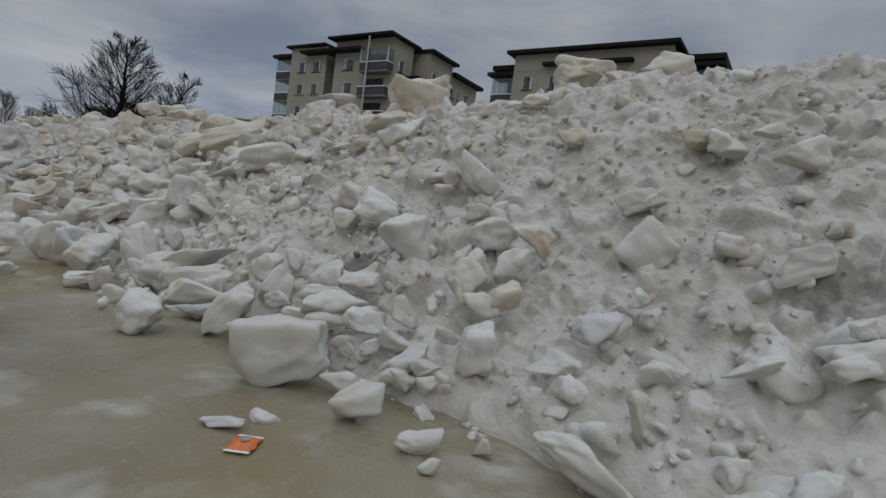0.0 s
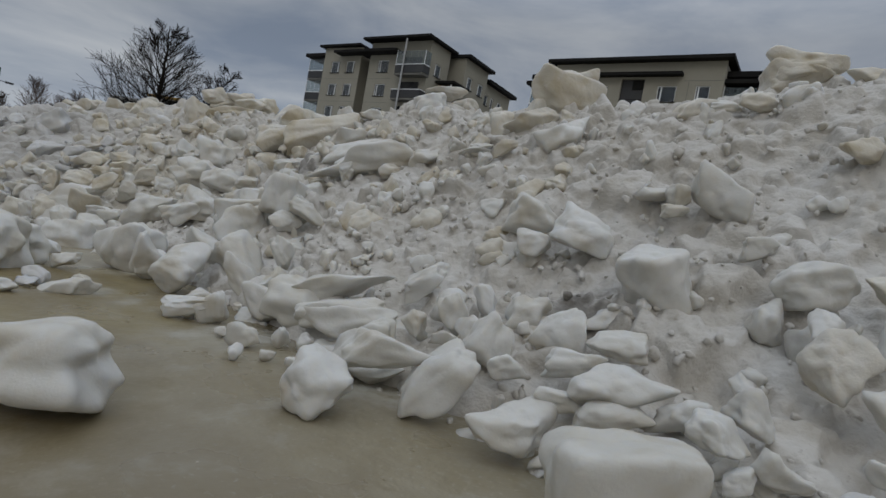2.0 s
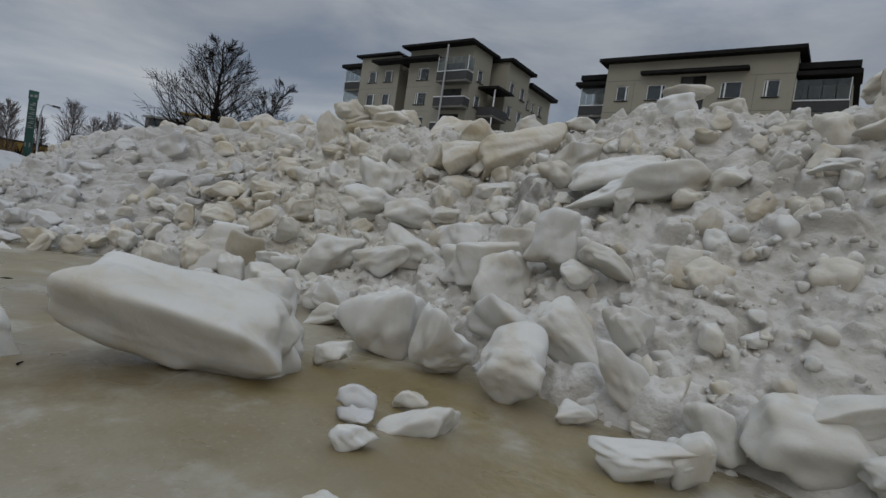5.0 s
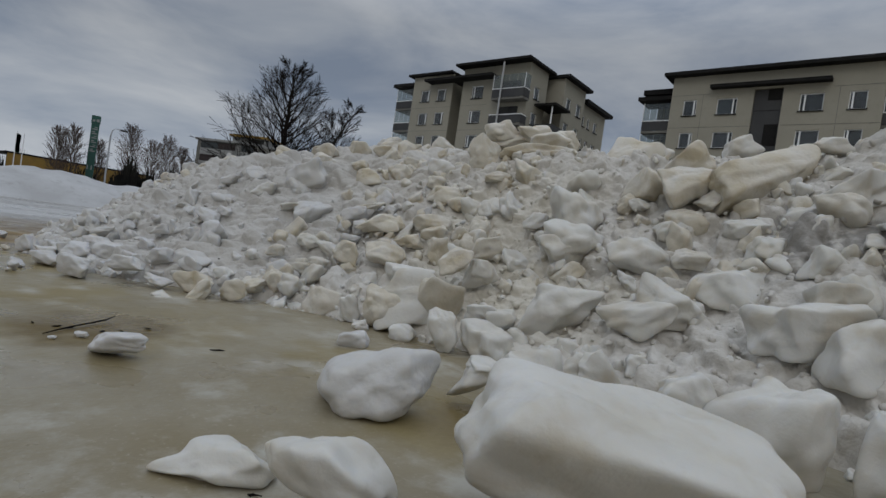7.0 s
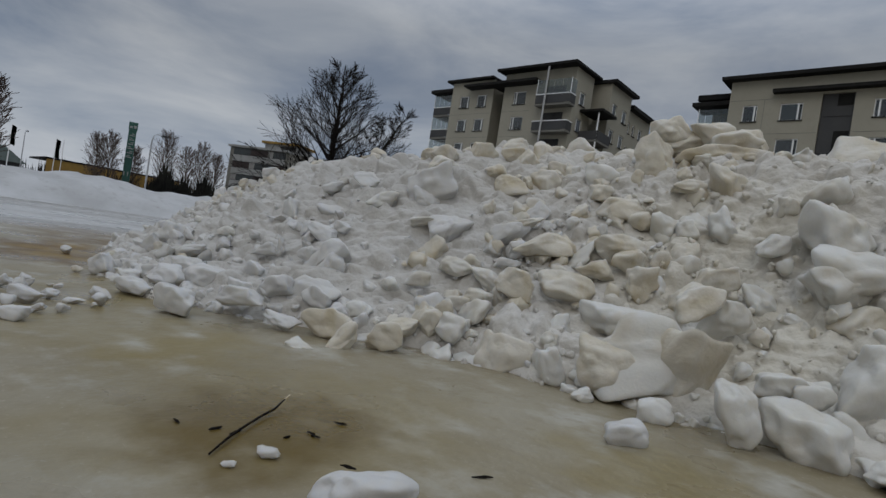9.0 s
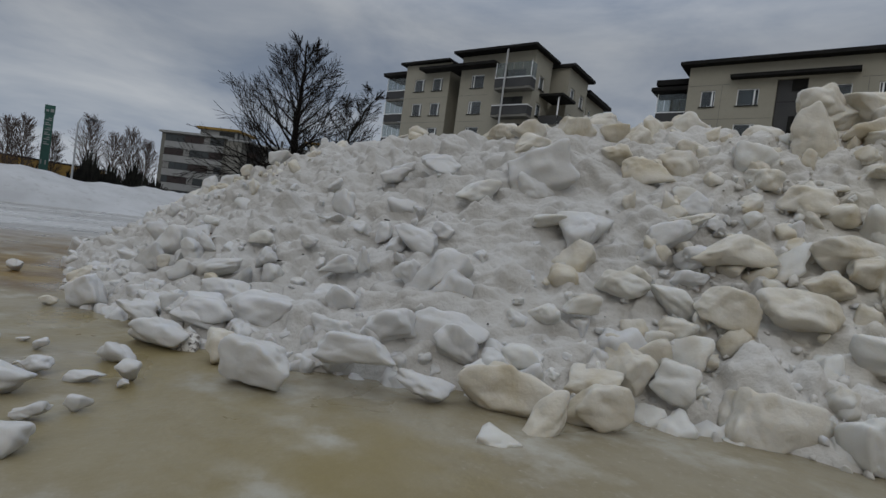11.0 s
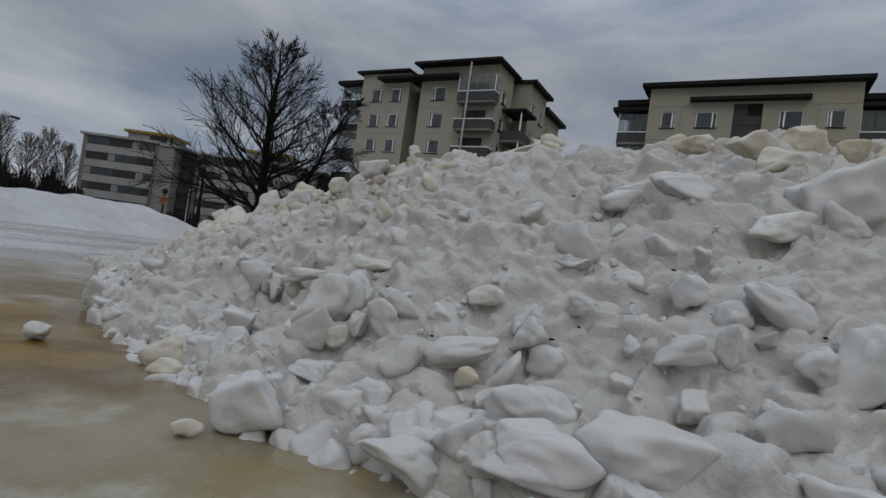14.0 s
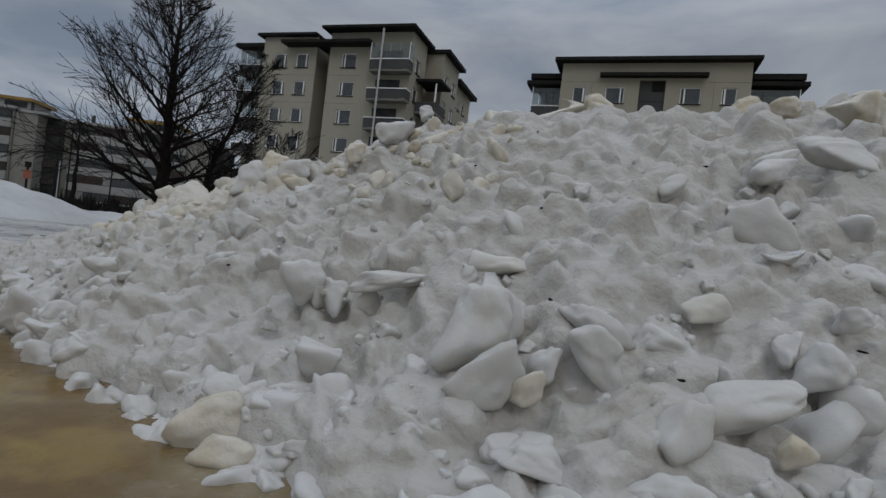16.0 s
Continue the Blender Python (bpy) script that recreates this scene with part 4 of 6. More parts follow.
chunk(-5.92, 2.79, 0.08, 0.063, 0.047, 0.053, -3, 83, 32, "g")
chunk(-19.43, 2.70, 0.42, 0.069, 0.052, 0.058, 1, -8, 29, "y")
chunk(-17.98, 4.82, 1.66, 0.243, 0.134, 0.122, 0, -6, 44, "r")
chunk(-0.37, 6.14, 2.63, 0.152, 0.084, 0.076, -3, -7, 34, "")
chunk(-14.40, 6.90, 2.37, 0.229, 0.118, 0.100, 0, -6, 44, "y")
chunk(-3.62, 3.15, 0.06, 0.078, 0.047, 0.046, -2, -10, 35, "g")
chunk(-20.52, 6.58, 2.70, 0.134, 0.086, 0.091, 0, -7, 19, "yr")
chunk(-5.59, 3.06, 0.06, 0.060, 0.043, 0.048, 0, 13, 35, "g")
chunk(-1.37, 2.85, 0.07, 0.069, 0.050, 0.055, -3, -7, 34, "g")
chunk(-1.46, 2.44, 0.06, 0.063, 0.045, 0.050, -3, -7, 34, "g")
chunk(-2.63, 1.97, 0.04, 0.137, 0.048, 0.027, -3, -12, 34, "gw")
chunk(-17.29, 0.57, 0.08, 0.147, 0.074, 0.062, 0, -6, 44, "gw")
chunk(-5.81, 2.99, 0.06, 0.063, 0.042, 0.046, 0, -7, 35, "g")
chunk(-3.71, 5.59, 1.76, 0.131, 0.073, 0.067, -2, -10, 35, "")
chunk(-17.95, 7.72, 3.06, 0.281, 0.179, 0.187, -1, -10, 38, "yr")
chunk(-0.62, 5.93, 2.40, 0.126, 0.076, 0.076, -3, -7, 34, "")
chunk(-22.83, 2.11, 0.10, 0.099, 0.069, 0.076, -2, -7, 33, "gw")
chunk(-6.50, 3.07, 0.07, 0.067, 0.049, 0.054, 0, -7, 35, "g")
chunk(-18.46, 7.08, 2.89, 0.138, 0.088, 0.092, 1, -8, 29, "yr")
chunk(-15.78, 4.28, 0.50, 0.138, 0.089, 0.094, 0, -6, 44, "r")
chunk(-24.00, 6.43, 1.90, 0.163, 0.105, 0.111, 1, -8, 22, "wr")
chunk(-13.96, 3.95, 0.05, 0.106, 0.065, 0.065, 0, -6, 44, "g")
chunk(-9.84, 0.73, 0.05, 0.043, 0.028, 0.031, -3, -9, 38, "gw")
chunk(-1.85, 3.15, 0.22, 0.049, 0.039, 0.044, -2, -7, 35, "")
chunk(-14.08, 1.09, 0.04, 0.058, 0.030, 0.025, 0, -9, 43, "gbw")
chunk(-17.84, 1.30, 0.05, 0.039, 0.025, 0.026, 0, -11, 33, "gw")
chunk(-7.11, 3.10, 0.07, 0.057, 0.041, 0.046, 0, -7, 35, "g")
chunk(-17.57, 0.78, 0.06, 0.082, 0.048, 0.046, 0, -6, 44, "gw")
chunk(-18.49, 0.98, 0.04, 0.040, 0.018, 0.013, 0, -11, 33, "gw")
chunk(-19.10, 1.19, 0.04, 0.047, 0.022, 0.016, 0, -11, 33, "gw")
chunk(-14.07, 0.89, 0.04, 0.035, 0.017, 0.014, 0, -9, 43, "gw")
chunk(-0.69, 2.91, 0.13, 0.361, 0.180, 0.147, -3, 8, 33, "g")
chunk(-11.37, 0.87, -0.02, 0.273, 0.137, 0.114, -1, -3, 40, "g")
chunk(-5.12, 3.40, 0.12, 0.247, 0.140, 0.130, 0, -22, 35, "g")
chunk(-15.85, 3.31, 0.14, 0.219, 0.139, 0.146, 0, -11, 33, "gy")
chunk(-12.02, 7.10, 2.36, 0.250, 0.225, 0.250, 0, -6, 44, "y")
chunk(-8.63, 7.93, 3.32, 0.332, 0.199, 0.196, -1, -20, 38, "")
chunk(-19.41, 2.33, 0.17, 0.106, 0.064, 0.063, 1, -8, 22, "w")
chunk(-17.89, 0.63, 0.06, 0.063, 0.053, 0.058, 0, -11, 33, "gw")
chunk(-18.57, 0.83, 0.09, 0.085, 0.062, 0.068, -1, 79, 32, "gw")
chunk(-0.97, 6.13, 2.54, 0.190, 0.116, 0.116, -2, -17, 35, "y")
chunk(-7.88, 1.46, 0.07, 0.113, 0.067, 0.066, 0, -7, 35, "g")
chunk(-8.54, 2.30, 0.06, 0.111, 0.058, 0.050, -3, -9, 38, "gw")
chunk(-16.64, 8.03, 3.02, 0.357, 0.231, 0.245, 0, 16, 43, "yr")
chunk(-17.00, 7.46, 2.91, 0.212, 0.127, 0.126, 0, -11, 33, "yr")
chunk(-17.37, 7.03, 2.78, 0.207, 0.134, 0.142, 0, -11, 33, "yr")
chunk(-9.97, 2.68, 0.17, 0.292, 0.224, 0.249, -2, -10, 35, "g")
chunk(-3.76, 7.27, 3.21, 0.190, 0.107, 0.098, -4, -10, 37, "")
chunk(-22.50, 4.99, 1.78, 0.126, 0.085, 0.094, 1, -8, 29, "r")

chunk(-18.64, 2.0, 0.07, 0.24, 0.10, 0.08, 0, 9, 33, "gd")
chunk(-6.22, 3.93, 0.42, 0.622, 0.255, 0.199, 0, -13, 35, "")
chunk(-5.05, 5.42, 1.52, 0.292, 0.190, 0.234, 0, -8, 35, "")
chunk(-6.19, 8.21, 3.70, 0.524, 0.228, 0.194, 0, -28, 35, "y")
chunk(-11.11, 5.16, 0.70, 0.400, 0.202, 0.204, 0, -23, 35, "")
chunk(-9.66, 5.27, 0.87, 0.509, 0.250, 0.246, 0, -8, 35, "b")
chunk(-10.25, 4.26, 0.11, 0.400, 0.260, 0.320, 0, -18, 35, "")
chunk(-3.75, 3.77, 0.50, 0.203, 0.101, 0.101, 0, -3, 35, "")
chunk(-3.45, 3.40, 0.30, 0.130, 0.064, 0.064, 0, -38, 35, "")
chunk(-2.53, 3.46, 0.38, 0.163, 0.091, 0.102, 0, 2, 35, "")
chunk(-2.70, 3.33, 0.29, 0.088, 0.059, 0.074, 0, -8, 35, "")
chunk(-16.03, 2.89, 0.06, 0.228, 0.122, 0.131, 0, -28, 41, "py")
chunk(-11.43, 3.67, 0.09, 0.333, 0.225, 0.284, 0, -8, 41, "")
chunk(-11.06, 4.39, 0.16, 0.280, 0.153, 0.167, 0, 32, 41, "")
chunk(-10.75, 3.21, 0.05, 0.186, 0.112, 0.131, 0, -8, 41, "")
chunk(-11.08, 7.01, 2.32, 0.252, 0.182, 0.239, 0, -23, 41, "y")
chunk(-11.16, 8.43, 3.16, 0.251, 0.173, 0.221, 0, -8, 41, "p")
chunk(-12.46, 6.13, 1.50, 0.391, 0.236, 0.277, 0, -18, 41, "")
chunk(-15.12, 7.82, 3.36, 0.30, 0.22, 0.21, 0, -20, 41, "y")
chunk(-14.66, 8.22, 3.42, 0.33, 0.22, 0.22, 0, 8, 41, "yp")
chunk(-14.22, 8.60, 3.36, 0.28, 0.21, 0.24, 0, -28, 41, "y")
chunk(-15.94, 5.61, 1.56, 0.253, 0.119, 0.111, 0, -28, 41, "y")
chunk(-15.51, 5.41, 1.30, 0.383, 0.176, 0.161, 0, -18, 41, "y")
chunk(-14.69, 5.76, 1.40, 0.291, 0.160, 0.175, 0, -3, 41, "y")
chunk(-13.30, 5.30, 0.84, 0.242, 0.158, 0.194, 0, -8, 41, "")
chunk(-17.76, 6.70, 2.78, 0.24, 0.17, 0.20, 0, -8, 41, "y")
chunk(-17.08, 3.26, 0.37, 0.336, 0.178, 0.187, 0, -8, 41, "w")
chunk(-17.52, 3.64, 0.79, 0.322, 0.171, 0.181, 0, -18, 41, "w")
chunk(-19.01, 2.60, 0.33, 0.225, 0.130, 0.148, 0, 2, 26, "w")
chunk(-18.93, 2.40, 0.17, 0.253, 0.108, 0.089, 0, 12, 26, "w")
chunk(-19.17, 2.40, 0.19, 0.147, 0.092, 0.110, 0, -8, 26, "w")
chunk(-18.18, 3.40, 0.79, 0.074, 0.068, 0.126, 0, -8, 26, "w")
chunk(-20.17, 3.05, 0.72, 0.172, 0.080, 0.075, 0, 22, 26, "w")
chunk(-19.85, 2.67, 0.43, 0.148, 0.082, 0.091, 0, -58, 26, "w")
chunk(-21.90, 3.34, 0.71, 0.140, 0.095, 0.121, 0, 62, 26, "wr")
chunk(-21.75, 2.49, 0.10, 0.195, 0.105, 0.112, 0, -18, 26, "yr")
chunk(-18.80, 6.52, 2.74, 0.22, 0.14, 0.12, 0, -8, 26, "y")
chunk(-18.26, 6.26, 2.65, 0.244, 0.140, 0.158, 0, -8, 26, "y")
chunk(-19.17, 4.89, 1.88, 0.184, 0.077, 0.062, 0, -28, 26, "w")
chunk(-20.55, 6.70, 2.81, 0.162, 0.091, 0.101, 0, -8, 26, "y")
chunk(-22.47, 6.37, 2.55, 0.086, 0.068, 0.101, 0, -8, 26, "wp")
chunk(-22.54, 4.94, 1.78, 0.097, 0.072, 0.097, 0, -8, 26, "y")
chunk(-24.55, 6.40, 1.88, 0.197, 0.130, 0.162, 0, -8, 26, "y")
chunk(-7.58, 3.95, 0.32, 0.308, 0.153, 0.153, 0, 42, 38, "")
chunk(-8.45, 6.34, 1.99, 0.857, 0.332, 0.236, 0, -16, 38, "")
chunk(-11.60, 7.43, 2.73, 0.390, 0.225, 0.254, 0, -33, 38, "y")
chunk(-12.49, 4.69, 0.40, 0.180, 0.117, 0.144, 0, 2, 38, "")
chunk(-13.81, 4.49, 0.43, 0.550, 0.314, 0.354, 0, -18, 38, "p")
chunk(-8.60, 8.35, 3.62, 0.380, 0.171, 0.152, 0, -8, 38, "y")
chunk(-15.84, 3.90, 0.34, 0.179, 0.143, 0.216, 0, -8, 35, "y")
chunk(-15.41, 4.77, 0.82, 0.223, 0.146, 0.180, 0, 2, 35, "y")
chunk(-15.15, 7.43, 2.87, 0.295, 0.235, 0.349, 0, -8, 35, "y")
chunk(-16.63, 3.31, 0.22, 0.112, 0.084, 0.112, 0, -8, 35, "w")
chunk(-2.48, 4.44, 0.99, 0.107, 0.093, 0.160, 0, -8, 34, "")
chunk(-2.10, 4.44, 1.03, 0.179, 0.128, 0.166, 0, -8, 34, "")
chunk(-3.09, 8.18, 3.97, 0.462, 0.248, 0.264, 0, -13, 34, "y")
chunk(-0.73, 5.99, 2.47, 0.168, 0.126, 0.168, 0, -8, 34, "")
chunk(-2.30, 3.26, 0.28, 0.191, 0.101, 0.106, 0, -18, 34, "w")

# ---- clods too many to count ----
def clods(name, n, sizes, levels, mat, place, label, seed):
    """Small clods strewn over the bank, in one mesh. place(rng, n) gives x, y."""
    rng = np.random.default_rng(seed)
    dirs, faces = BALLS[levels]
    shapes = [lump_shape(dirs, rng, random.Random(seed + k).choice(("r", "r", "b", "") if mat is CHUNK_WHITE else ("", "", "b", "r")), seed + k) for k in range(18)]
    x, y = place(rng, n)
    size = rng.uniform(0, 1, len(x)) ** 2.2 * (sizes[1] - sizes[0]) + sizes[0]
    z = height(x, y) + size * rng.uniform(-0.7, np.where(x < -16, -0.25, np.where(size > 0.1, -0.05, 0.2)), len(x))
    allv, allf = [], []
    for k in range(len(x)):
        turn = np.array(Euler(rng.uniform(0, 6.28, 3)).to_matrix())
        v = shapes[rng.integers(18)] * (size[k] * rng.uniform(0.6, 1.25, 3))
        allv.append(v @ turn.T + (x[k], y[k], z[k]))
        allf.append(faces + k * len(dirs))
    return tagged(bulk(name, np.vstack(allv), np.vstack(allf), mat), label, "snow rubble", kind="stuff")


def over(x0, x1, u0, u1, bias=1.0):
    def place(rng, n):
        x = rng.uniform(x0, x1, n)
        keep = np.array([noise.noise(Vector((q * 0.9, 3.7, 1.1))) for q in x]) + rng.uniform(-0.6, 1, n) > -0.1
        x = x[keep]
        toe, crest, _ = plan(x)
        return x, toe + (u0 + (u1 - u0) * rng.uniform(0, 1, len(x)) ** bias) * (crest - toe)
    return place


clods("snow_rubble", 650, (0.03, 0.12), 3, CHUNK_GREY, over(-16, 4.0, -0.03, 1.02), "rubble of small dirty clods over the bank", 11)
clods("snow_rubble", 260, (0.04, 0.16), 4, CHUNK_GREY, over(-16.3, 4.0, -0.035, 0.07), "tumbled clods along the foot of the bank", 24)
clods("snow_rubble", 330, (0.04, 0.15), 4, CHUNK_WHITE, over(-26, -16, -0.03, 0.06), "tumbled white clods along the foot of the bank", 25)
clods("snow_rubble", 3800, (0.014, 0.05), 2, BANK, over(-16, 4.0, -0.04, 1.05), "crumbs of dirty snow over the bank", 12)
clods("snow_rubble", 300, (0.03, 0.14), 3, CHUNK_YELLOW, over(-17, -5, 0.1, 1.08), "yellowish clods over the bank", 13)
clods("snow_rubble", 190, (0.12, 0.25), 4, CHUNK_GREY, over(-16.5, 3.5, 0.08, 1.0), "broken clods half sunk in the bank", 17)
clods("snow_rubble", 130, (0.13, 0.26), 4, CHUNK_YELLOW, over(-17, -5, 0.35, 1.06), "yellowish broken clods near the crest", 18)
clods("snow_rubble", 50, (0.10, 0.22), 4, CHUNK_WHITE, over(-25.0, -15, 0.05, 0.6, 1.3), "white broken clods half sunk in the bank", 19)
clods("snow_rubble", 420, (0.03, 0.12), 4, CHUNK_WHITE, over(-26.0, -15.5, 0.0, 0.55, 1.5), "rubble of small white clods over the bank", 14)
clods("snow_rubble", 350, (0.012, 0.045), 2, CHUNK_WHITE, over(-26, -14, 0.0, 0.6, 2.2), "crumbs of white snow over the bank", 15)
clods("snow_rubble", 260, (0.03, 0.14), 3, CHUNK_YELLOW, over(-26.5, -21, 0.5, 1.05), "yellowish clods at the bank's end", 16)

# ---- the ground ----
g, gf = box(-1500, -1500, -1, 1500, 1500, 0)
tagged(part("ground", g, gf, ICE), "wet brownish ice and trodden snow", "ground", kind="structure")


def far_bank(name, x0, y0, x1, y1, wide, high, seed, label, rise=0.0):
    """A low smooth bank of snow along a line on the plan, higher towards its end by the share rise."""
    n, k = 150, 26
    v = []
    a, b = Vector((x0, y0, 0)), Vector((x1, y1, 0))
    side = Vector((-(b - a).y, (b - a).x, 0)).normalized()
    for i in range(n):
        s = i / (n - 1)
        top = high * (0.75 + 0.35 * noise.noise(Vector((s * 5, seed, 0))) + 0.12 * noise.noise(Vector((s * 17, seed, 4)))) * min(1, s * 9, (1 - s) * 8) * (1 + rise * min(1, max(0, (s - 0.5) / 0.2)))
        for j in range(k):
            q = j / (k - 1) * 2 - 1
            p = a.lerp(b, s) + side * (q * wide)
            v.append((p.x, p.y, -0.05 + top * (1 - q * q) ** 1.3 + 0.35 * (1 - q * q) * noise.noise(p * 0.35) + 0.16 * (1 - q * q) * noise.noise(p * 0.9) + 0.06 * noise.noise(p * 2.5)))
    f = np.array([(i * k + j, (i + 1) * k + j, (i + 1) * k + j + 1, i * k + j + 1) for i in range(n - 1) for j in range(k - 1)])
    return tagged(bulk(name, np.array(v), f, FAR_SNOW), label, "snow bank", kind="structure")


far_bank("far_snow_bank", -62, -38, -60, 33, 6.5, 1.85, 3, "low smooth bank of white snow across the yard", 0.5)
far_bank("far_snow_bank", -66, 30, -50, 44, 4.0, 1.35, 8, "low bank of white snow by the street")


# ---- houses ----
def wall(parent, o, along_, inward, long, z0, z1, holes, mat, thick=0.3, name="wall"):
    """A wall with openings through it. o: foot of its outer face; holes: a0, z0, a1, z1."""
    o, d, w = Vector(o), Vector(along_), Vector(inward) * thick
    xs = sorted({0.0, long, *[q for h in holes for q in (h[0], h[2])]})
    zs = sorted({z0, z1, *[q for h in holes for q in (h[1], h[3])]})
    pieces = []

    def quad(*corners):
        pieces.append(([tuple(o + d * a + Vector((0, 0, z)) + w * t) for a, z, t in corners], [(0, 1, 2, 3)]))

    for a, b in zip(xs, xs[1:]):
        for p, q in zip(zs, zs[1:]):
            if not any(h[0] <= (a + b) / 2 <= h[2] and h[1] <= (p + q) / 2 <= h[3] for h in holes):
                quad((a, p, 0), (b, p, 0), (b, q, 0), (a, q, 0))
                quad((a, p, 1), (a, q, 1), (b, q, 1), (b, p, 1))
    for a, p, b, q in list(holes) + [(0, z0, long, z1)]:
        quad((a, p, 0), (a, p, 1), (b, p, 1), (b, p, 0))
        quad((a, q, 0), (b, q, 0), (b, q, 1), (a, q, 1))
        quad((a, p, 0), (a, q, 0), (a, q, 1), (a, p, 1))
        quad((b, p, 0), (b, p, 1), (b, q, 1), (b, q, 0))
    return part(name, *merge(pieces), mat, parent)


def window(parent, o, along_, inward, a0, z0, a1, z1, sash=0.2, flip=False, blind=None):
    """A window in an opening: frame with a side sash, panes and a sill."""
    o, d, w = Vector(o), Vector(along_), Vector(inward)
    up = Vector((0, 0, 1))

    def slab(p, q, r, s, t0, t1):
        c = [o + d * a + up * z + w * t for a in (p, r) for t in (t0, t1) for z in (q, s)]
        return [tuple(k) for k in c], [(0, 1, 3, 2), (4, 6, 7, 5), (0, 4, 5, 1), (2, 3, 7, 6), (0, 2, 6, 4), (1, 5, 7, 3)]

    e, m = 0.07, (a0 + (a1 - a0) * sash if flip else a1 - (a1 - a0) * sash)
    frame_ = part("window", *merge([slab(a0, z0, a0 + e, z1, 0.1, 0.2), slab(a1 - e, z0, a1, z1, 0.1, 0.2), slab(a0 + e, z0, a1 - e, z0 + e, 0.1, 0.2),
                                    slab(a0 + e, z1 - e, a1 - e, z1, 0.1, 0.2), slab(m - 0.06, z0 + e, m + 0.06, z1 - e, 0.08, 0.2)]), PAINT, parent)
    part("pane", *slab(a0 + e, z0 + e, m - 0.06, z1 - e, 0.14, 0.16), GLASS, frame_)
    part("pane", *slab(m + 0.06, z0 + e, a1 - e, z1 - e, 0.14, 0.16), GLASS, frame_)
    part("sill", *slab(a0 - 0.08, z0 - 0.08, a1 + 0.08, z0 - 0.003, -0.12, 0.1), FASCIA, frame_)
    if blind:
        part("blind", *slab(a0 + e, z0 + e, m - 0.06, z1 - e, 0.22, 0.24), blind, frame_)


def windows(parent, o, along_, inward, holes, flips, blind=None):
    for k, (h, flip) in enumerate(zip(holes, flips)):
        window(parent, o, along_, inward, *h, flip=flip, blind=blind if k % 7 == 1 else None)


def balcony(parent, x0, y0, x1, y1, z, tall=2.85, glazed=True):
    """A balcony with slab, dark parapet, rails and glazing; its front is at y0."""
    b = part("balcony", *box(x0, y0, z - 0.2, x1, y1, z), CONCRETE, parent)
    for size in ((x0, y0, z + 0.05, x1, y0 + 0.06, z + 0.95), (x0, y0 + 0.07, z + 0.05, x0 + 0.06, y1, z + 0.95), (x1 - 0.06, y0 + 0.07, z + 0.05, x1, y1, z + 0.95)):
        part("parapet", *box(*size), PANEL_SHADE_GREY, b)
    for size in ((x0 - 0.03, y0 - 0.03, z + 0.96, x1 + 0.03, y0 + 0.08, z + 1.04), (x0 - 0.03, y0 + 0.09, z + 0.96, x0 + 0.07, y1, z + 1.04), (x1 - 0.07, y0 + 0.09, z + 0.96, x1 + 0.03, y1, z + 1.04)):
        part("rail", *box(*size), PAINT, b)
    if glazed:
        n = 4
        for k in range(n):
            a, c = x0 + (x1 - x0) * k / n + 0.03, x0 + (x1 - x0) * (k + 1) / n - 0.03
            part("glazing", *box(a, y0 + 0.02, z + 1.06, c, y0 + 0.035, z + tall - 0.3), CLEAR, b)
        part("glazing", *box(x1 - 0.035, y0 + 0.12, z + 1.06, x1 - 0.02, y1 - 0.05, z + tall - 0.3), CLEAR, b)
        for x in (x0, x1 - 0.06):
            part("post", *box(x, y0, z + 1.05, x + 0.06, y0 + 0.06, z + tall - 0.22), PAINT, b)


S, E, N, W = Vector((0, -1, 0)), Vector((1, 0, 0)), Vector((0, 1, 0)), Vector((-1, 0, 0))


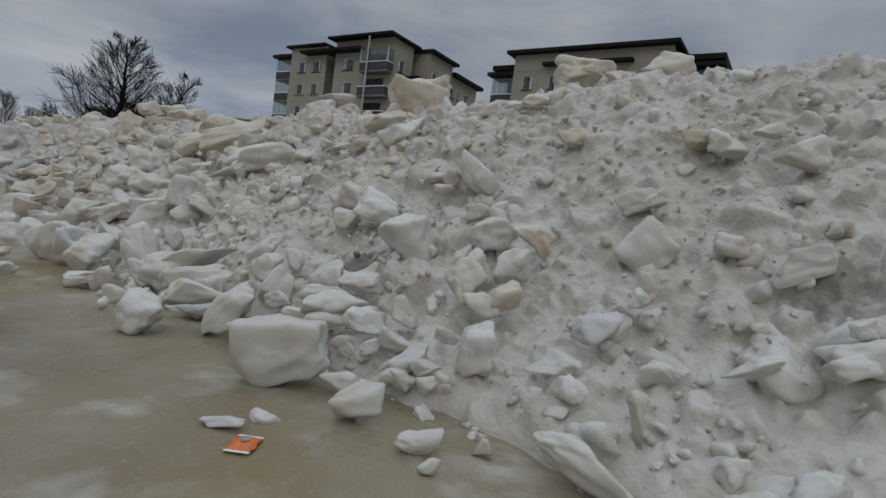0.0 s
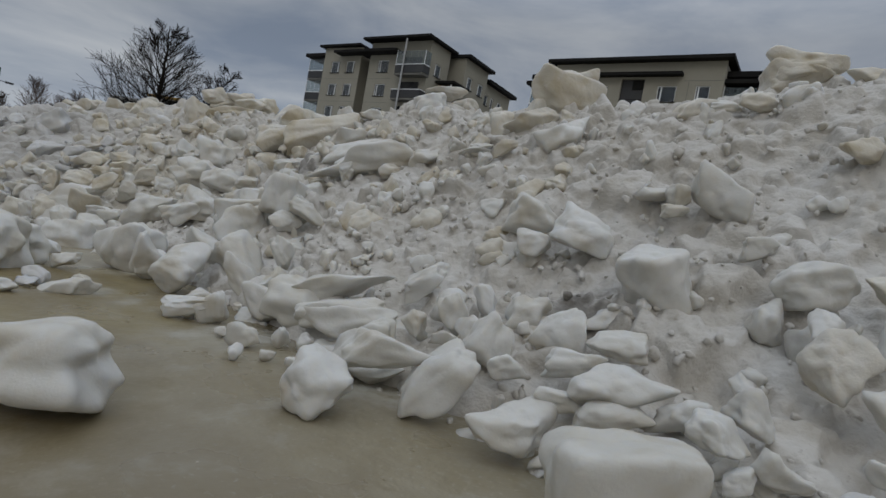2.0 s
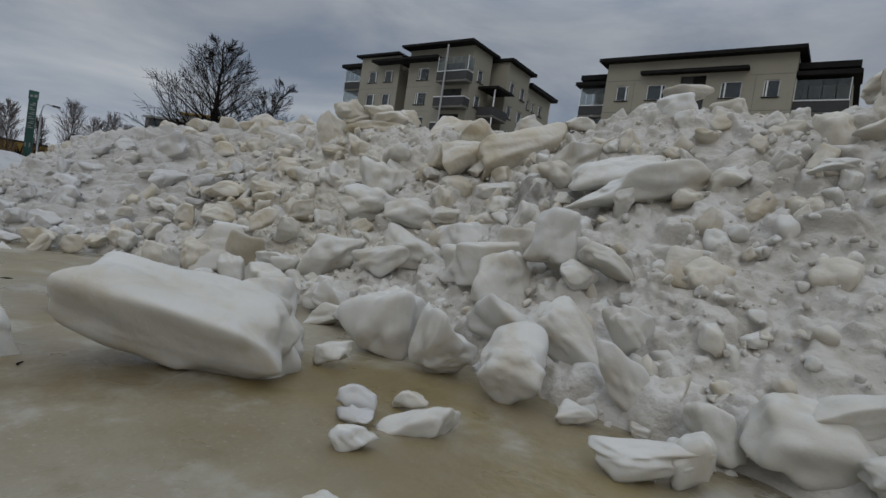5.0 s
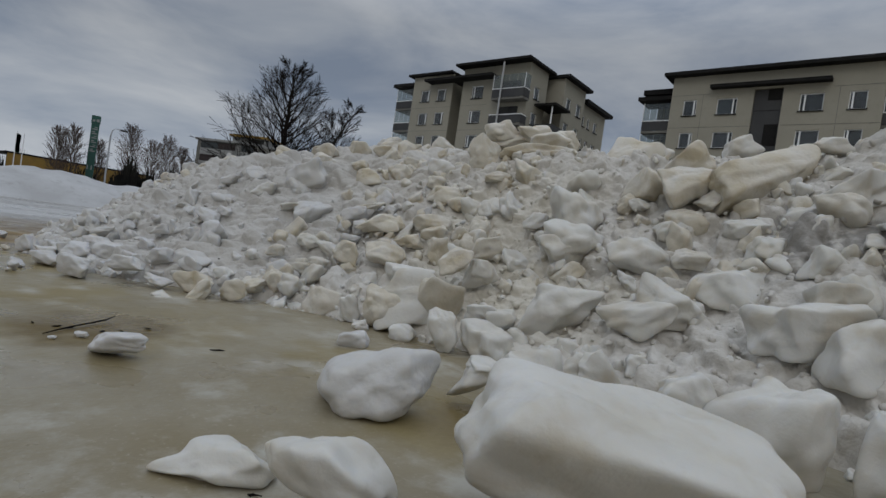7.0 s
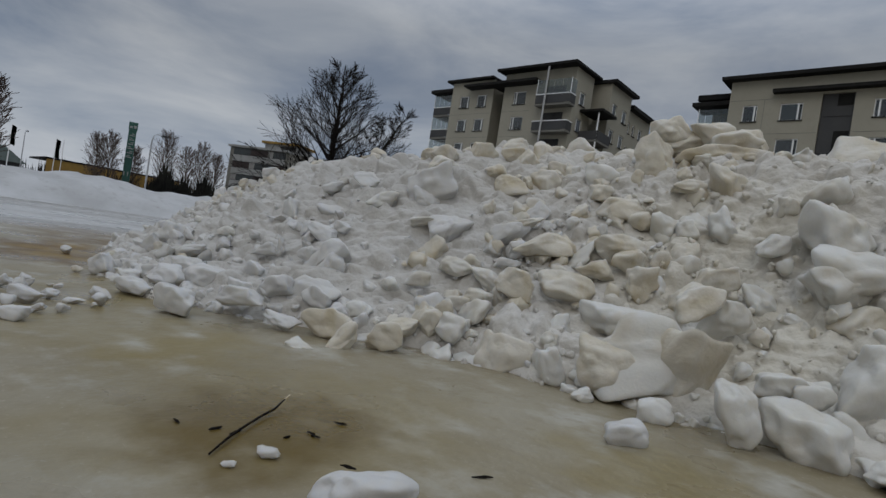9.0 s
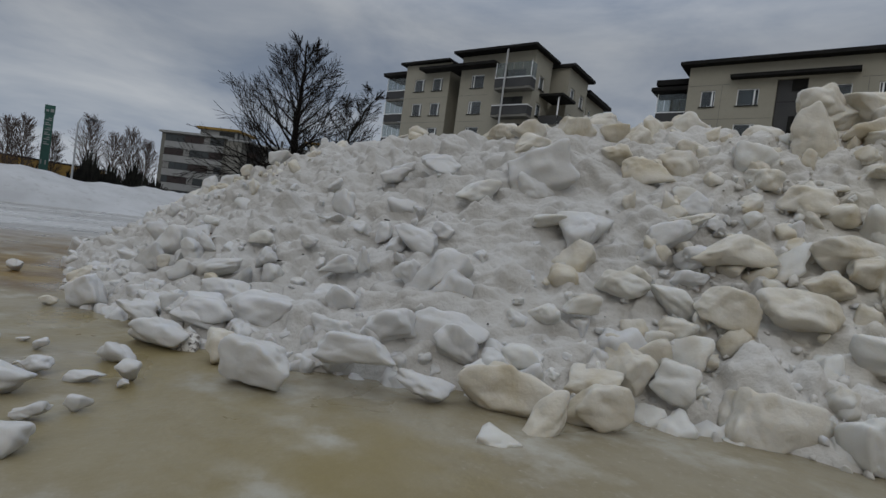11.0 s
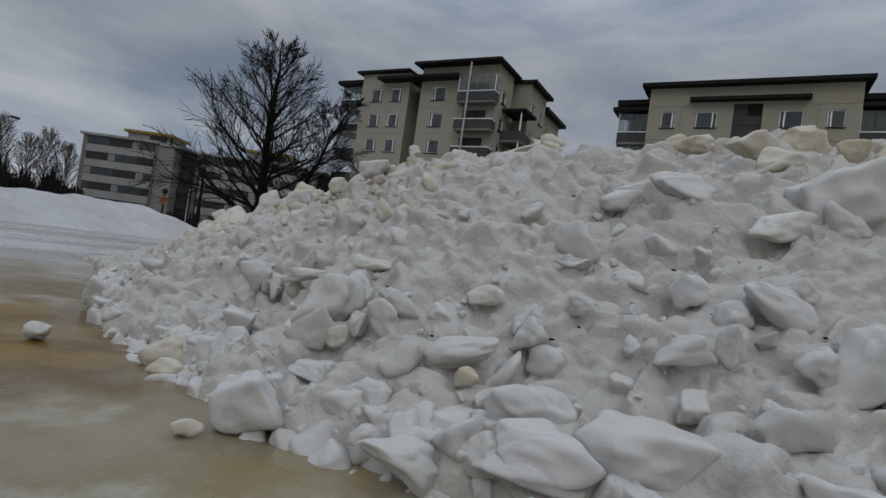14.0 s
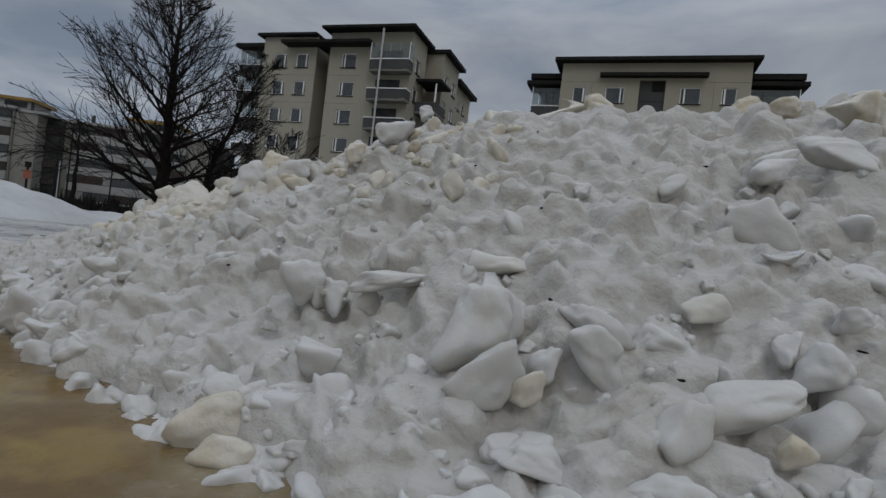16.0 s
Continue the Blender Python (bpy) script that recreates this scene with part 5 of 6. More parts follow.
def corner_house():
    h = empty("apartment_house", Matrix.Translation((-46.0, 50.2, 0)) @ pose(0, 0, 0, 0, 0, 1.4) @ Matrix.Diagonal((0.965, 0.902, 0.995, 1)) @ Matrix.Translation((46, -50, 0)), "tall beige rendered apartment house with dark eaves and corner balconies", "apartment house", "apartment houses behind the bank")
    floors = [18.3 - 2.88 * k for k in range(6)]
    # two front bays with a deep slot between them
    left = [(a, z, b, z + 1.45) for z in floors for a, b in ((1.5, 3.05), (4.25, 5.75))]
    wall(h, (-59.7, 48, 0), E, N, 6.7, 0, 21.5, left, RENDERED)
    windows(h, (-59.7, 48, 0), E, N, left, [False] * len(left))
    right = [(a, z, b, z + 1.45) for z in floors for a, b in ((1.5, 3.2),)]
    wall(h, (-51.4, 48, 0), E, N, 9.4, 0, 21.9, right, RENDERED)
    windows(h, (-51.4, 48, 0), E, N, right, [True] * len(right))
    wall(h, (-53.3, 48.3, 0), N, W, 4.0, 0, 21.5, [], RENDERED)
    wall(h, (-51.1, 48.3, 0), N, E, 4.0, 0, 21.5, [], RENDERED)
    wall(h, (-53.0, 52.3, 0), E, N, 1.6, 0, 21.5, [], RENDERED)
    # the long side, in three steps
    side = [(a, z, b, z + 1.4) for z in floors for a, b in ((1.1, 2.5),)]
    wall(h, (-42.0, 48.3, 0), N, W, 4.1, 0, 21.9, side, RENDERED)
    windows(h, (-42.0, 48.3, 0), N, W, side, [True] * len(side))
    # recessed wall darker than the render: its shade is in the colour
    wall(h, (-43.6, 52.4, 0), N, W, 1.4, 0, 21.6, [], PANEL_SHADE_GREY)
    mid = [(a, z, b, z + 1.45) for z in floors for a, b in ((0.9, 2.2), (3.8, 5.2))]
    wall(h, (-40.4, 53.8, 0), N, W, 6.0, 0, 21.7, mid, RENDERED)
    windows(h, (-40.4, 53.8, 0), N, W, mid, [True] * len(mid))
    wall(h, (-43.3, 53.8, 0), E, N, 2.6, 0, 21.7, [], RENDERED)
    end = [(a, z - 0.3, b, z + 1.0) for z in floors for a, b in ((0.9, 2.2), (3.1, 3.9), (5.2, 6.4))]
    wall(h, (-41.1, 59.8, 0), N, W, 8.8, 0, 20.7, end, RENDERED)
    windows(h, (-41.1, 59.8, 0), N, W, end, [True] * len(end))
    wall(h, (-59.4, 48.3, 0), N, E, 20.3, 0, 20.6, [], RENDERED)
    wall(h, (-59.4, 68.3, 0), E, N, 18.0, 0, 20.6, [], RENDERED)
    # solid boxes behind the windows, room darkness put into their colour
    for size in ((-58.8, 49.2, 0, -53.92, 67.5, 20.5), (-53.9, 53.2, 0, -50.52, 67.5, 20.5), (-50.5, 49.2, 0, -44.2, 67.5, 20.5)):
        part("dark_room_core", *box(*size), SHADE_DARK, h)
    part("roof", *box(-60.3, 47.3, 21.52, -52.9, 60.5, 21.77), FASCIA, h)
    part("roof", *box(-51.9, 46.6, 21.92, -41.4, 53.2, 22.18), FASCIA, h)
    part("roof", *box(-51.9, 53.4, 21.72, -39.7, 60.4, 22.05), FASCIA, h)
    part("roof", *box(-60.2, 60.6, 20.72, -40.3, 69.3, 21.15), FASCIA, h)
    part("canopy", *box(-56.6, 46.4, 20.4, -46.15, 47.98, 20.68), FASCIA, h)
    part("slot_roof", *box(-52.98, 48.0, 20.45, -51.42, 52.28, 20.7), FASCIA, h)
    # balconies at both front corners
    for z in [16.9 - 2.88 * k + 0.9 for k in range(6)]:
        balcony(h, -46.0, 46.7, -41.7, 47.98, z, glazed=z > 17)
        # flat near-black sheet on the wall, darkness behind the balcony as colour
        part("balcony_shade_sheet", *box(-45.7, 47.95, z + 0.05, -43.0, 47.99, z + 2.2), SHADE_DARK, h)
        balcony(h, -63.2, 48.6, -59.75, 51.5, z, glazed=z > 10)
    part("canopy", *box(-63.6, 48.0, 20.55, -59.75, 52.0, 20.95), FASCIA, h)
    part("downpipe", *tube([(-44.7, 46.5, 0), (-44.7, 46.5, 21.7)], (0.11, 0.11), 8), COLUMN, h, "pale grey painted column")
    # a lower balcony tower in the notch of the side
    part("canopy", *box(-42.0, 49.9, 17.6, -39.2, 53.7, 17.85), FASCIA, h)
    for z in (14.6, 11.7, 8.8, 5.9):
        b = part("balcony", *box(-41.95, 50.2, z - 0.2, -39.6, 53.6, z), CONCRETE, h)
        part("parapet", *box(-39.66, 50.2, z + 0.03, -39.6, 53.6, z + 1.0), PANEL_SHADE_GREY, b)
        part("parapet", *box(-41.9, 50.2, z + 0.03, -39.7, 50.26, z + 1.0), PANEL_SHADE_GREY, b)
    part("post", *tube([(-39.8, 50.3, 0), (-39.8, 50.3, 17.5)], (0.09, 0.09), 8), PAINT, h)
    for z in (16.4, 13.5):
        part("joint", *box(-59.65, 47.985, z + 1.1, -53.05, 47.997, z + 1.13), CONCRETE, h)
        part("joint", *box(-51.35, 47.985, z + 1.1, -47.5, 47.997, z + 1.13), CONCRETE, h)


def flat_house():
    h = empty("apartment_house", Matrix.Translation((-19.87, 51.19, 0)) @ Matrix.Diagonal((0.979, 1, 1.005, 1)) @ Matrix.Translation((20, -51, 0)), "beige apartment house with flat dark roof and grey stair panel", "apartment house", "apartment houses behind the bank")
    teal = mottled(material("teal_blind", (0.3, 0.4, 0.4), 0.8), (1.0,), ((0.4, 0.7, (0.30, 0.40, 0.40), (0.25, 0.35, 0.35)),))
    floors = [16.1 - 3.05 * k for k in range(6)]
    o = (-28.2, 51.75, 0)
    spans = ((1.2, 2.4), (4.2, 5.9), (10.75, 12.45), (14.15, 15.35))
    holes = [(a, z, b, z + 1.45) for z in floors for a, b in spans]
    stair = (7.2, 0.2, 9.45, 18.2)
    wall(h, o, E, N, 16.4, 0, 19.75, holes + [stair], RENDERED)
    for k, q in enumerate(holes):
        window(h, o, E, N, *q, flip=k % 4 > 1, blind=teal if k == 1 else None)
    part("stair_panel", *box(-20.98, 51.95, 0.2, -18.77, 52.04, 18.18), PANEL_SHADE_GREY, h, "dark grey stairwell panel")
    for z in [17.2 - 3.05 * k for k in range(6)]:
        # no real hole: a black box paints the opening's deep shade
        part("painted_opening_shade", *box(-19.9, 51.90, z - (0.9 if z < 16 else 0), -18.85, 51.945, z + 0.95), FASCIA, h)
        part("panel_joint", *box(-20.9, 51.93, z - 0.9, -18.85, 51.947, z - 0.87), FASCIA, h)
    part("roof", *box(-28.9, 50.9, 19.77, -11.2, 66, 20.08), FASCIA, h)
    part("canopy", *box(-24.6, 50.95, 18.38, -15.3, 51.73, 18.66), FASCIA, h)
    wall(h, (-28.2, 52.05, 0), N, E, 14, 0, 19.55, [], RENDERED)
    wall(h, (-11.8, 52.05, 0), N, W, 14, 0, 19.55, [], RENDERED)
    # solid block, its near-black colour stands in for unlit rooms
    part("dark_room_core", *box(-27.6, 52.6, 0, -12.4, 65.5, 19.4), SHADE_DARK, h)
    # wings with glazed balconies on both sides
    for x0, x1 in ((-31.0, -28.22), (-11.78, -7.9)):
        part("wing", *box(x0 + 0.4, 55.0, 0, x1 - 0.02, 65, 18.3), RENDERED, h)
        part("roof", *box(x0 - 0.4, 52.6, 18.6, x1 + (0.0 if x0 < -20 else 0.4), 66, 19.1), FASCIA, h)
        part("canopy", *box(x0 - 0.6, 51.9, 17.85, x1 + (0.0 if x0 < -20 else 0.6), 54.98, 18.2), FASCIA, h)
        part("pier", *box(x0 + 0.4, 54.2, 18.21, x1 - 0.05, 54.95, 18.59), RENDERED, h)
        for z in [14.85 - 3.05 * k for k in range(5)]:
            balcony(h, x0, 52.2, x1, 54.95, z, 3.0)
    for z in [14.95 - 3.05 * k for k in range(4)] + [18.0]:
        part("joint", *box(-28.15, 51.735, z, -24.7 if z > 17 else -21.1, 51.746, z + 0.035), CONCRETE, h)
        part("joint", *box(-15.2 if z > 17 else -18.65, 51.735, z, -11.85, 51.746, z + 0.035), CONCRETE, h)
    for x in (-25.3, -14.75):
        part("joint", *box(x, 51.735, 0.5, x + 0.035, 51.746, 17.95), CONCRETE, h)


def banded_house():
    h = empty("banded_house", pose(-123.2, 50.4, 0, 0, 0, 27.3) @ Matrix.Scale(0.925, 4), "low grey apartment house with white bands and ochre roof boxes", "apartment house")
    red = mottled(material("brown_window_panel", (0.06, 0.03, 0.025), 0.8), (0.9,), ((0.4, 0.7, (0.022, 0.014, 0.012), (0.036, 0.023, 0.019)),))

    def wing(x0, y0, x1, depth, top, rows, step):
        part("wall", *box(x0, y0, 0, x1, y0 + depth, top), CONCRETE, h)
        for k in range(rows):
            z = top - 0.2 - step * k
            part("white_band", *box(x0 + 1.0, y0 - 0.22, z - 2.9, x1 - 0.3, y0 - 0.005, z - 1.5), BAND, h)
            # dark backing strip, the unlit interior is painted into its colour
            strip = part("window", *box(x0 + 1.0, y0 - 0.08, z - 1.48, x1 - 0.3, y0 - 0.005, z - 0.02), SHADE_DARK, h)
            n = int((x1 - x0) / 1.5)
            wide = (x1 - x0 - 1.4) / n
            for i in range(n):
                a = x0 + 1.05 + wide * i
                mat = (FAR_GLASS, red, red, FAR_GLASS, CURTAIN, red, FAR_GLASS)[(i * 3 + k * 2) % 7]
                part("pane", *box(a, y0 - 0.13, z - 1.42, a + wide - 0.1, y0 - 0.085, z - 0.1), mat, strip)
        part("roof", *box(x0 - 0.4, y0 - 0.5, top + 0.003, x1 + 0.4, y0 + depth + 0.4, top + 0.45), BAND, h)

    wing(0, 0, 14.7, 12, 16.2, 5, 2.9)
    wing(20.3, 4.6, 41, 12, 15.8, 5, 2.9)
    wing(49.0, 9.2, 70, 12, 15.4, 5, 2.9)
    for x, y, top in ((14.72, 0.3, 15.9), (41.02, 4.9, 15.5)):
        part("end_wall", *box(x, y, 0, x + 3.4, y + 11, top), END_WALL, h)
        # solid set-back box, the recess's shade is painted as near-black
        part("stair_recess_shade", *box(x + 3.42, y + 2.6, 0, x + 5.55, y + 10, top - 0.25), SHADE_DARK, h)
        for k in range(5):
            part("landing", *box(x + 3.42, y + 2.3, 1.6 + 2.9 * k, x + 5.55, y + 2.59, 2.5 + 2.9 * k), red, h)
        part("roof", *box(x + 0.42, y - 0.3, top + 0.003, x + 5.1, y + 11, top + 0.4), BAND, h)
    for x, y in ((7.0, 2.5), (29.0, 8.0), (56.0, 12.0)):
        b = part("roof_box", *box(x, y, 16.75, x + 8.5, y + 6, 18.1), BAND, h)
        part("roof_edge", *box(x - 0.6, y - 0.6, 18.11, x + 9.1, y + 6.6, 18.6), OCHRE, b)
        part("vent", *box(x + 4.5, y - 0.1, 17.0, x + 8.0, y - 0.005, 17.9), SHADE_DARK, b)
    for x, y in ((15.5, 3.0), (23.5, 7.0)):
        part("chimney", *tube([(x, y, 16.2), (x, y, 18.0)], (0.3, 0.3), 8), PANEL_SHADE_GREY, h)


corner_house()
flat_house()
banded_house()


# ---- bare trees ----
def grow(rng, base, way, long, thick, level, out, bend, spread, fine=0.008):
    """A limb and its twigs, as tubes."""
    n = (7, 6, 5, 4, 3)[level]
    pts, p, d = [Vector(base)], Vector(base), Vector(way).normalized()
    for _ in range(n):
        d = (d + Vector(rng.normal(0, 0.085, 3)) + Vector((0, 0, bend))).normalized()
        p = p + d * (long / n)
        pts.append(p.copy())
    out[min(level, 2)].append(tube(pts, [max(fine, thick * (1 - 0.85 * i / n)) for i in range(n + 1)], (8, 6, 4, 3, 3)[level]))
    if level >= 4:
        return
    count = (0, 8, 6, 1 if fine < 0.01 else 0, 0)[level]
    for k in range(count):
        s = 0.25 + 0.72 * (k + rng.uniform(0, 0.8)) / count
        i = min(int(s * n), n - 1)
        q = pts[i].lerp(pts[i + 1], s * n - i)
        axis = (pts[i + 1] - pts[i]).normalized()
        turn = axis.orthogonal().normalized()
        turn.rotate(Matrix.Rotation(rng.uniform(0, 6.283), 3, axis))
        grow(rng, q, axis * math.cos(spread) + turn * math.sin(spread), long * rng.uniform(0.5, 0.72) * (1.05 - 0.5 * s), thick * (1 - 0.8 * s) * 0.5, level + 1, out, bend * 0.9, spread, fine)


def bare_tree(x, y, tall, girth, limbs, seed, low, reach, lean=(0, 0), label="", mat=None, levels=0):
    rng = np.random.default_rng(seed)
    t = empty("bare_tree", pose(x, y, 0), label, "tree")
    mat = mat or BARK
    n = 14
    stem = [Vector((lean[0] * (i / n) ** 2 + rng.normal(0, 0.05), lean[1] * (i / n) ** 2 + rng.normal(0, 0.05), tall * i / n)) for i in range(n + 1)]
    part("trunk", *tube(stem, [girth * (1.25 if i == 0 else 1) * (1 - 0.93 * i / n) for i in range(n + 1)], 10), mat, t, smooth=True)
    out = ([], [], [])
    for k in range(limbs):
        s = low + (0.95 - low) * k / limbs
        i = min(int(s * n), n - 1)
        q = stem[i].lerp(stem[i + 1], s * n - i)
        a = k * 2.4 + rng.uniform(-0.4, 0.4)
        rise = (1.0 if levels else 0.14) + 1.1 * s
        grow(rng, q, (math.cos(a), math.sin(a), rise), (reach * (0.3 + 2.4 * s * (1 - s)) if levels else reach * (1 - s) ** 0.85 + 0.5) * rng.uniform(0.88, 1.06), girth * (1 - 0.85 * s) * 0.36, 1 + levels, out, 0.02, 0.46, 0.024 if levels else 0.010)
    part("crown", *merge(out[1] + out[2]), mat, t)
    return t


bare_tree(-39.2, 18.3, 10.9, 0.32, 60, 5, 0.12, 5.4, label="tall bare dark tree with fine twigs behind the bank")
bare_tree(-38.7, 19.9, 9.3, 0.20, 34, 6, 0.20, 3.4, (1.7, 2.4), label="slimmer bare tree leaning beside the taller one")
bare_tree(-37.5, 23.5, 6.0, 0.10, 14, 9, 0.15, 3.2, (0.6, 0.0), label="small bare tree behind the other two")
for x, y, tall, seed in ((-110, 23.5, 10.0, 21), (-111, 25.6, 10.6, 22), (-116, 30.8, 9.6, 23), (-110, 33.6, 12.6, 24), (-110, 37.2, 10.8, 25), (-111, 40.0, 12.2, 26), (-110, 42.3, 10.8, 27), (-66, 5.5, 8.5, 28)):
    bare_tree(x, y, tall, 0.15, 84, seed, 0.1, tall * 0.3, label="far bare tree with greyish brown twigs", mat=TWIG, levels=1)


def thicket(name, spots, mat, label, seed, kind=""):
    """Dark undergrowth of many thin upright shoots and tufts."""
    rng = np.random.default_rng(seed)
    pieces = []
    for x, y, wide, tall, n in spots:
        for _ in range(n):
            a, r = rng.uniform(0, 6.283), wide * rng.uniform(0, 1) ** 0.5
            h = tall * rng.uniform(0.45, 1.0) * (1.1 - 0.6 * r / wide)
            bx, by = x + r * math.cos(a), y + r * math.sin(a)
            sway = rng.normal(0, 0.25, 2)
            pieces.append(tube([(bx, by, 0), (bx + sway[0] * 0.5, by + sway[1] * 0.5, h * 0.6), (bx + sway[0] * 1.5, by + sway[1] * 1.5, h)], (0.10, 0.16, 0.02), 3))
    return tagged(part(name, *merge(pieces), mat), label, "bushes", kind=kind)


thicket("undergrowth", ((-108, 33.3, 2.0, 8.6, 460), (-108, 36.5, 2.2, 6.5, 420), (-108, 40.0, 2.4, 7.8, 420), (-108, 43.0, 2.4, 6.0, 360), (-108, 47.0, 2.6, 3.0, 340), (-110, 51.5, 2.5, 2.6, 260), (-112, 55.5, 2.5, 2.6, 200), (-114, 33.0, 3.0, 5.0, 260), (-114, 28.5, 3.0, 5.5, 300), (-116, 24.5, 2.5, 4.5, 160)), NEEDLE, "dark leafless undergrowth below the far trees", 31, "stuff")
thicket("undergrowth", ((-127.5, 49.6, 2.2, 4.1, 170), (-124.3, 51.3, 2.2, 4.1, 170), (-121.1, 52.9, 2.2, 4.1, 170), (-117.9, 54.6, 2.2, 4.1, 170), (-114.7, 56.2, 2.2, 4.1, 170), (-111.5, 57.9, 2.2, 4.1, 170), (-108.3, 59.5, 2.2, 4.1, 170), (-105.1, 61.2, 2.2, 4.1, 170), (-101.9, 62.8, 2.2, 4.1, 170), (-98.7, 64.5, 2.2, 4.1, 170), (-95.5, 66.1, 2.2, 4.1, 170), (-92.3, 67.8, 2.2, 4.1, 170), (-89.1, 69.4, 2.2, 4.1, 170)), NEEDLE, "dark leafless hedge in front of the banded house", 33, "stuff")
thicket("far_woods", [(-190, y, 6.0, 9.5 + 2.5 * math.sin(y), 90) for y in range(16, 130, 9)], NEEDLE, "dark far wood behind the shops", 32, "stuff")


# ---- street things across the yard ----
def sign_pylon():
    t = empty("sign_pylon", pose(-112, 28.6, 0, 0, 0, 72), "tall green sign pylon with white upright lettering shapes", "sign")
    part("panel", *box(-0.56, -0.2, 0, 0.56, 0.2, 12.2), GREEN, t)
    part("cap", *box(-0.64, -0.26, 12.21, 0.64, 0.26, 13.5), GREEN, t)
    part("emblem", *box(-0.45, -0.29, 12.5, -0.1, -0.265, 12.8), BAND, t)
    part("emblem", *box(0.1, -0.29, 12.5, 0.5, -0.265, 12.95), BAND, t)
    for k in range(6):
        z = 7.6 + 0.72 * k
        part("letter_bar", *box(-0.36, -0.23, z, 0.36, -0.205, z + 0.15), BAND, t)
        part("letter_bar", *box(-0.36 + 0.3 * (k % 2), -0.23, z + 0.3, 0.06 + 0.3 * (k % 2), -0.205, z + 0.42), BAND, t)
    for x in (-0.45, 0.1):
        part("foot_mark", *box(x, -0.23, 4.6, x + 0.16, -0.205, 5.3), BAND, t)


def street_lamp(x, y, tall, turn):
    t = empty("street_lamp", pose(x, y, 0, 0, 0, turn), "galvanised street lamp with a curved arm", "street lamp", "street lamps")
    part("post", *tube([(0, 0, 0), (0, 0, tall * 0.9), (0.12, 0, tall * 0.97), (0.4, 0, tall), (0.95, 0, tall - 0.03)], (0.08, 0.06, 0.05, 0.045, 0.04), 8), STEEL, t)
    part("lamp_head", *box(0.9, -0.13, tall - 0.1, 1.5, 0.13, tall + 0.05), PANEL_SHADE_GREY, t)


def flag_pole(x, y, tall, flag):
    t = empty("flag_pole", pose(x, y, 0), "white flag pole with a limp dark flag" if flag else "bare white flag pole by the far shops", "flag pole", "flag poles")
    part("pole", *tube([(0, 0, 0), (0, 0, tall)], (0.09, 0.05), 6), PAINT, t)
    if flag:
        n = 7
        v = [(0.06, q * 0.05 * math.sin(i * 1.3) + s, tall - 0.2 - 3.0 * i / n - q * 0.25) for i in range(n + 1) for q in (0.1, 1.0) for s in (0, 0.03)]
        v = [(a, b + (0.55 if k % 4 > 1 else 0), c) for k, (a, b, c) in enumerate(v)]
        f = [(4 * i, 4 * i + 2, 4 * i + 6, 4 * i + 4) for i in range(n)] + [(4 * i + 1, 4 * i + 5, 4 * i + 7, 4 * i + 3) for i in range(n)]
        part("flag", v, f, GREEN, t, "limp dark green flag")


def bare_pole(x, y, tall):
    t = empty("street_pole", pose(x, y, 0), "thin dark street pole with a small cross arm", "pole", "street poles")
    part("pole", *tube([(0, 0, 0), (0, 0, tall)], (0.11, 0.07), 6), FASCIA, t)
    part("arm", *box(-0.45, -0.05, tall - 0.35, 0.45, 0.05, tall - 0.25), FASCIA, t)


sign_pylon()
bare_pole(-83.8, 46.3, 10.5)
bare_tree(-74.6, 40.4, 10.0, 0.30, 12, 12, 0.62, 2.6, label="thick dark trunk of a bare tree by the street")


def pale_pole(x, y, tall):
    t = empty("street_pole", pose(x, y, 0), "thin pale street pole in front of the banded house", "pole")
    part("pole", *tube([(0, 0, 0), (0, 0, tall)], (0.09, 0.07), 8), STEEL, t)
    part("cap", *tube([(0, 0, tall + 0.005), (0, 0, tall + 0.12)], (0.10, 0.05), 8), STEEL, t)


def street_sign(x, y, tall, turn):
    t = empty("street_sign", pose(x, y, 0, 0, 0, turn), "dark street post with an orange-red sign plate", "street sign")
    part("post", *tube([(0, 0, 0), (0, 0, tall)], (0.16, 0.14), 8), FASCIA, t)
    part("plate", *box(-0.45, -0.24, tall - 2.4, 0.45, -0.19, tall - 1.2), SIGN_RED, t, "orange-red plate")
    part("head", *box(-0.38, -0.2, tall - 0.75, 0.38, 0.2, tall + 0.01), FASCIA, t, "dark signal head")


pale_pole(-92.1, 51.0, 6.7)
street_sign(-102.3, 53.7, 6.7, 60)
bare_pole(-81.2, 49.8, 6.5)
street_lamp(-62.6, 15.9, 6.9, 110)
street_lamp(-118, 15.6, 9.0, 160)
flag_pole(-120, 14.2, 9.8, True)
flag_pole(-120, 20.1, 9.0, True)
flag_pole(-120, 21.1, 8.9, False)


def shop_hall():
    t = empty("shop_hall", pose(0, 0, 0), "long low shop hall with an ochre front", "shop")
    part("wall", *box(-150, 22, 0, -136, 46, 3.0), PANEL_SHADE_GREY, t)
    part("front_band", *box(-135.98, 22, 2.2, -135.7, 46, 6.0), OCHRE, t)
    part("roof", *box(-150.3, 21.7, 6.01, -135.6, 46.3, 6.3), FASCIA, t)


def gabled_house():
    t = empty("gabled_house", pose(-140, 15.5, 0), "small house with a grey-green gabled roof", "house")
    part("wall", *box(-4, -3, 0, 4, 3, 4.2), PANEL_SHADE_GREY, t)
    v = [(-4.6, -3.6, 4.2), (4.6, -3.6, 4.2), (4.6, 3.6, 4.2), (-4.6, 3.6, 4.2), (-4.6, 0, 7.0), (4.6, 0, 7.0)]
    part("roof", v, [(0, 1, 5, 4), (2, 3, 4, 5), (1, 2, 5), (3, 0, 4), (3, 2, 1, 0)], ROOFING, t)


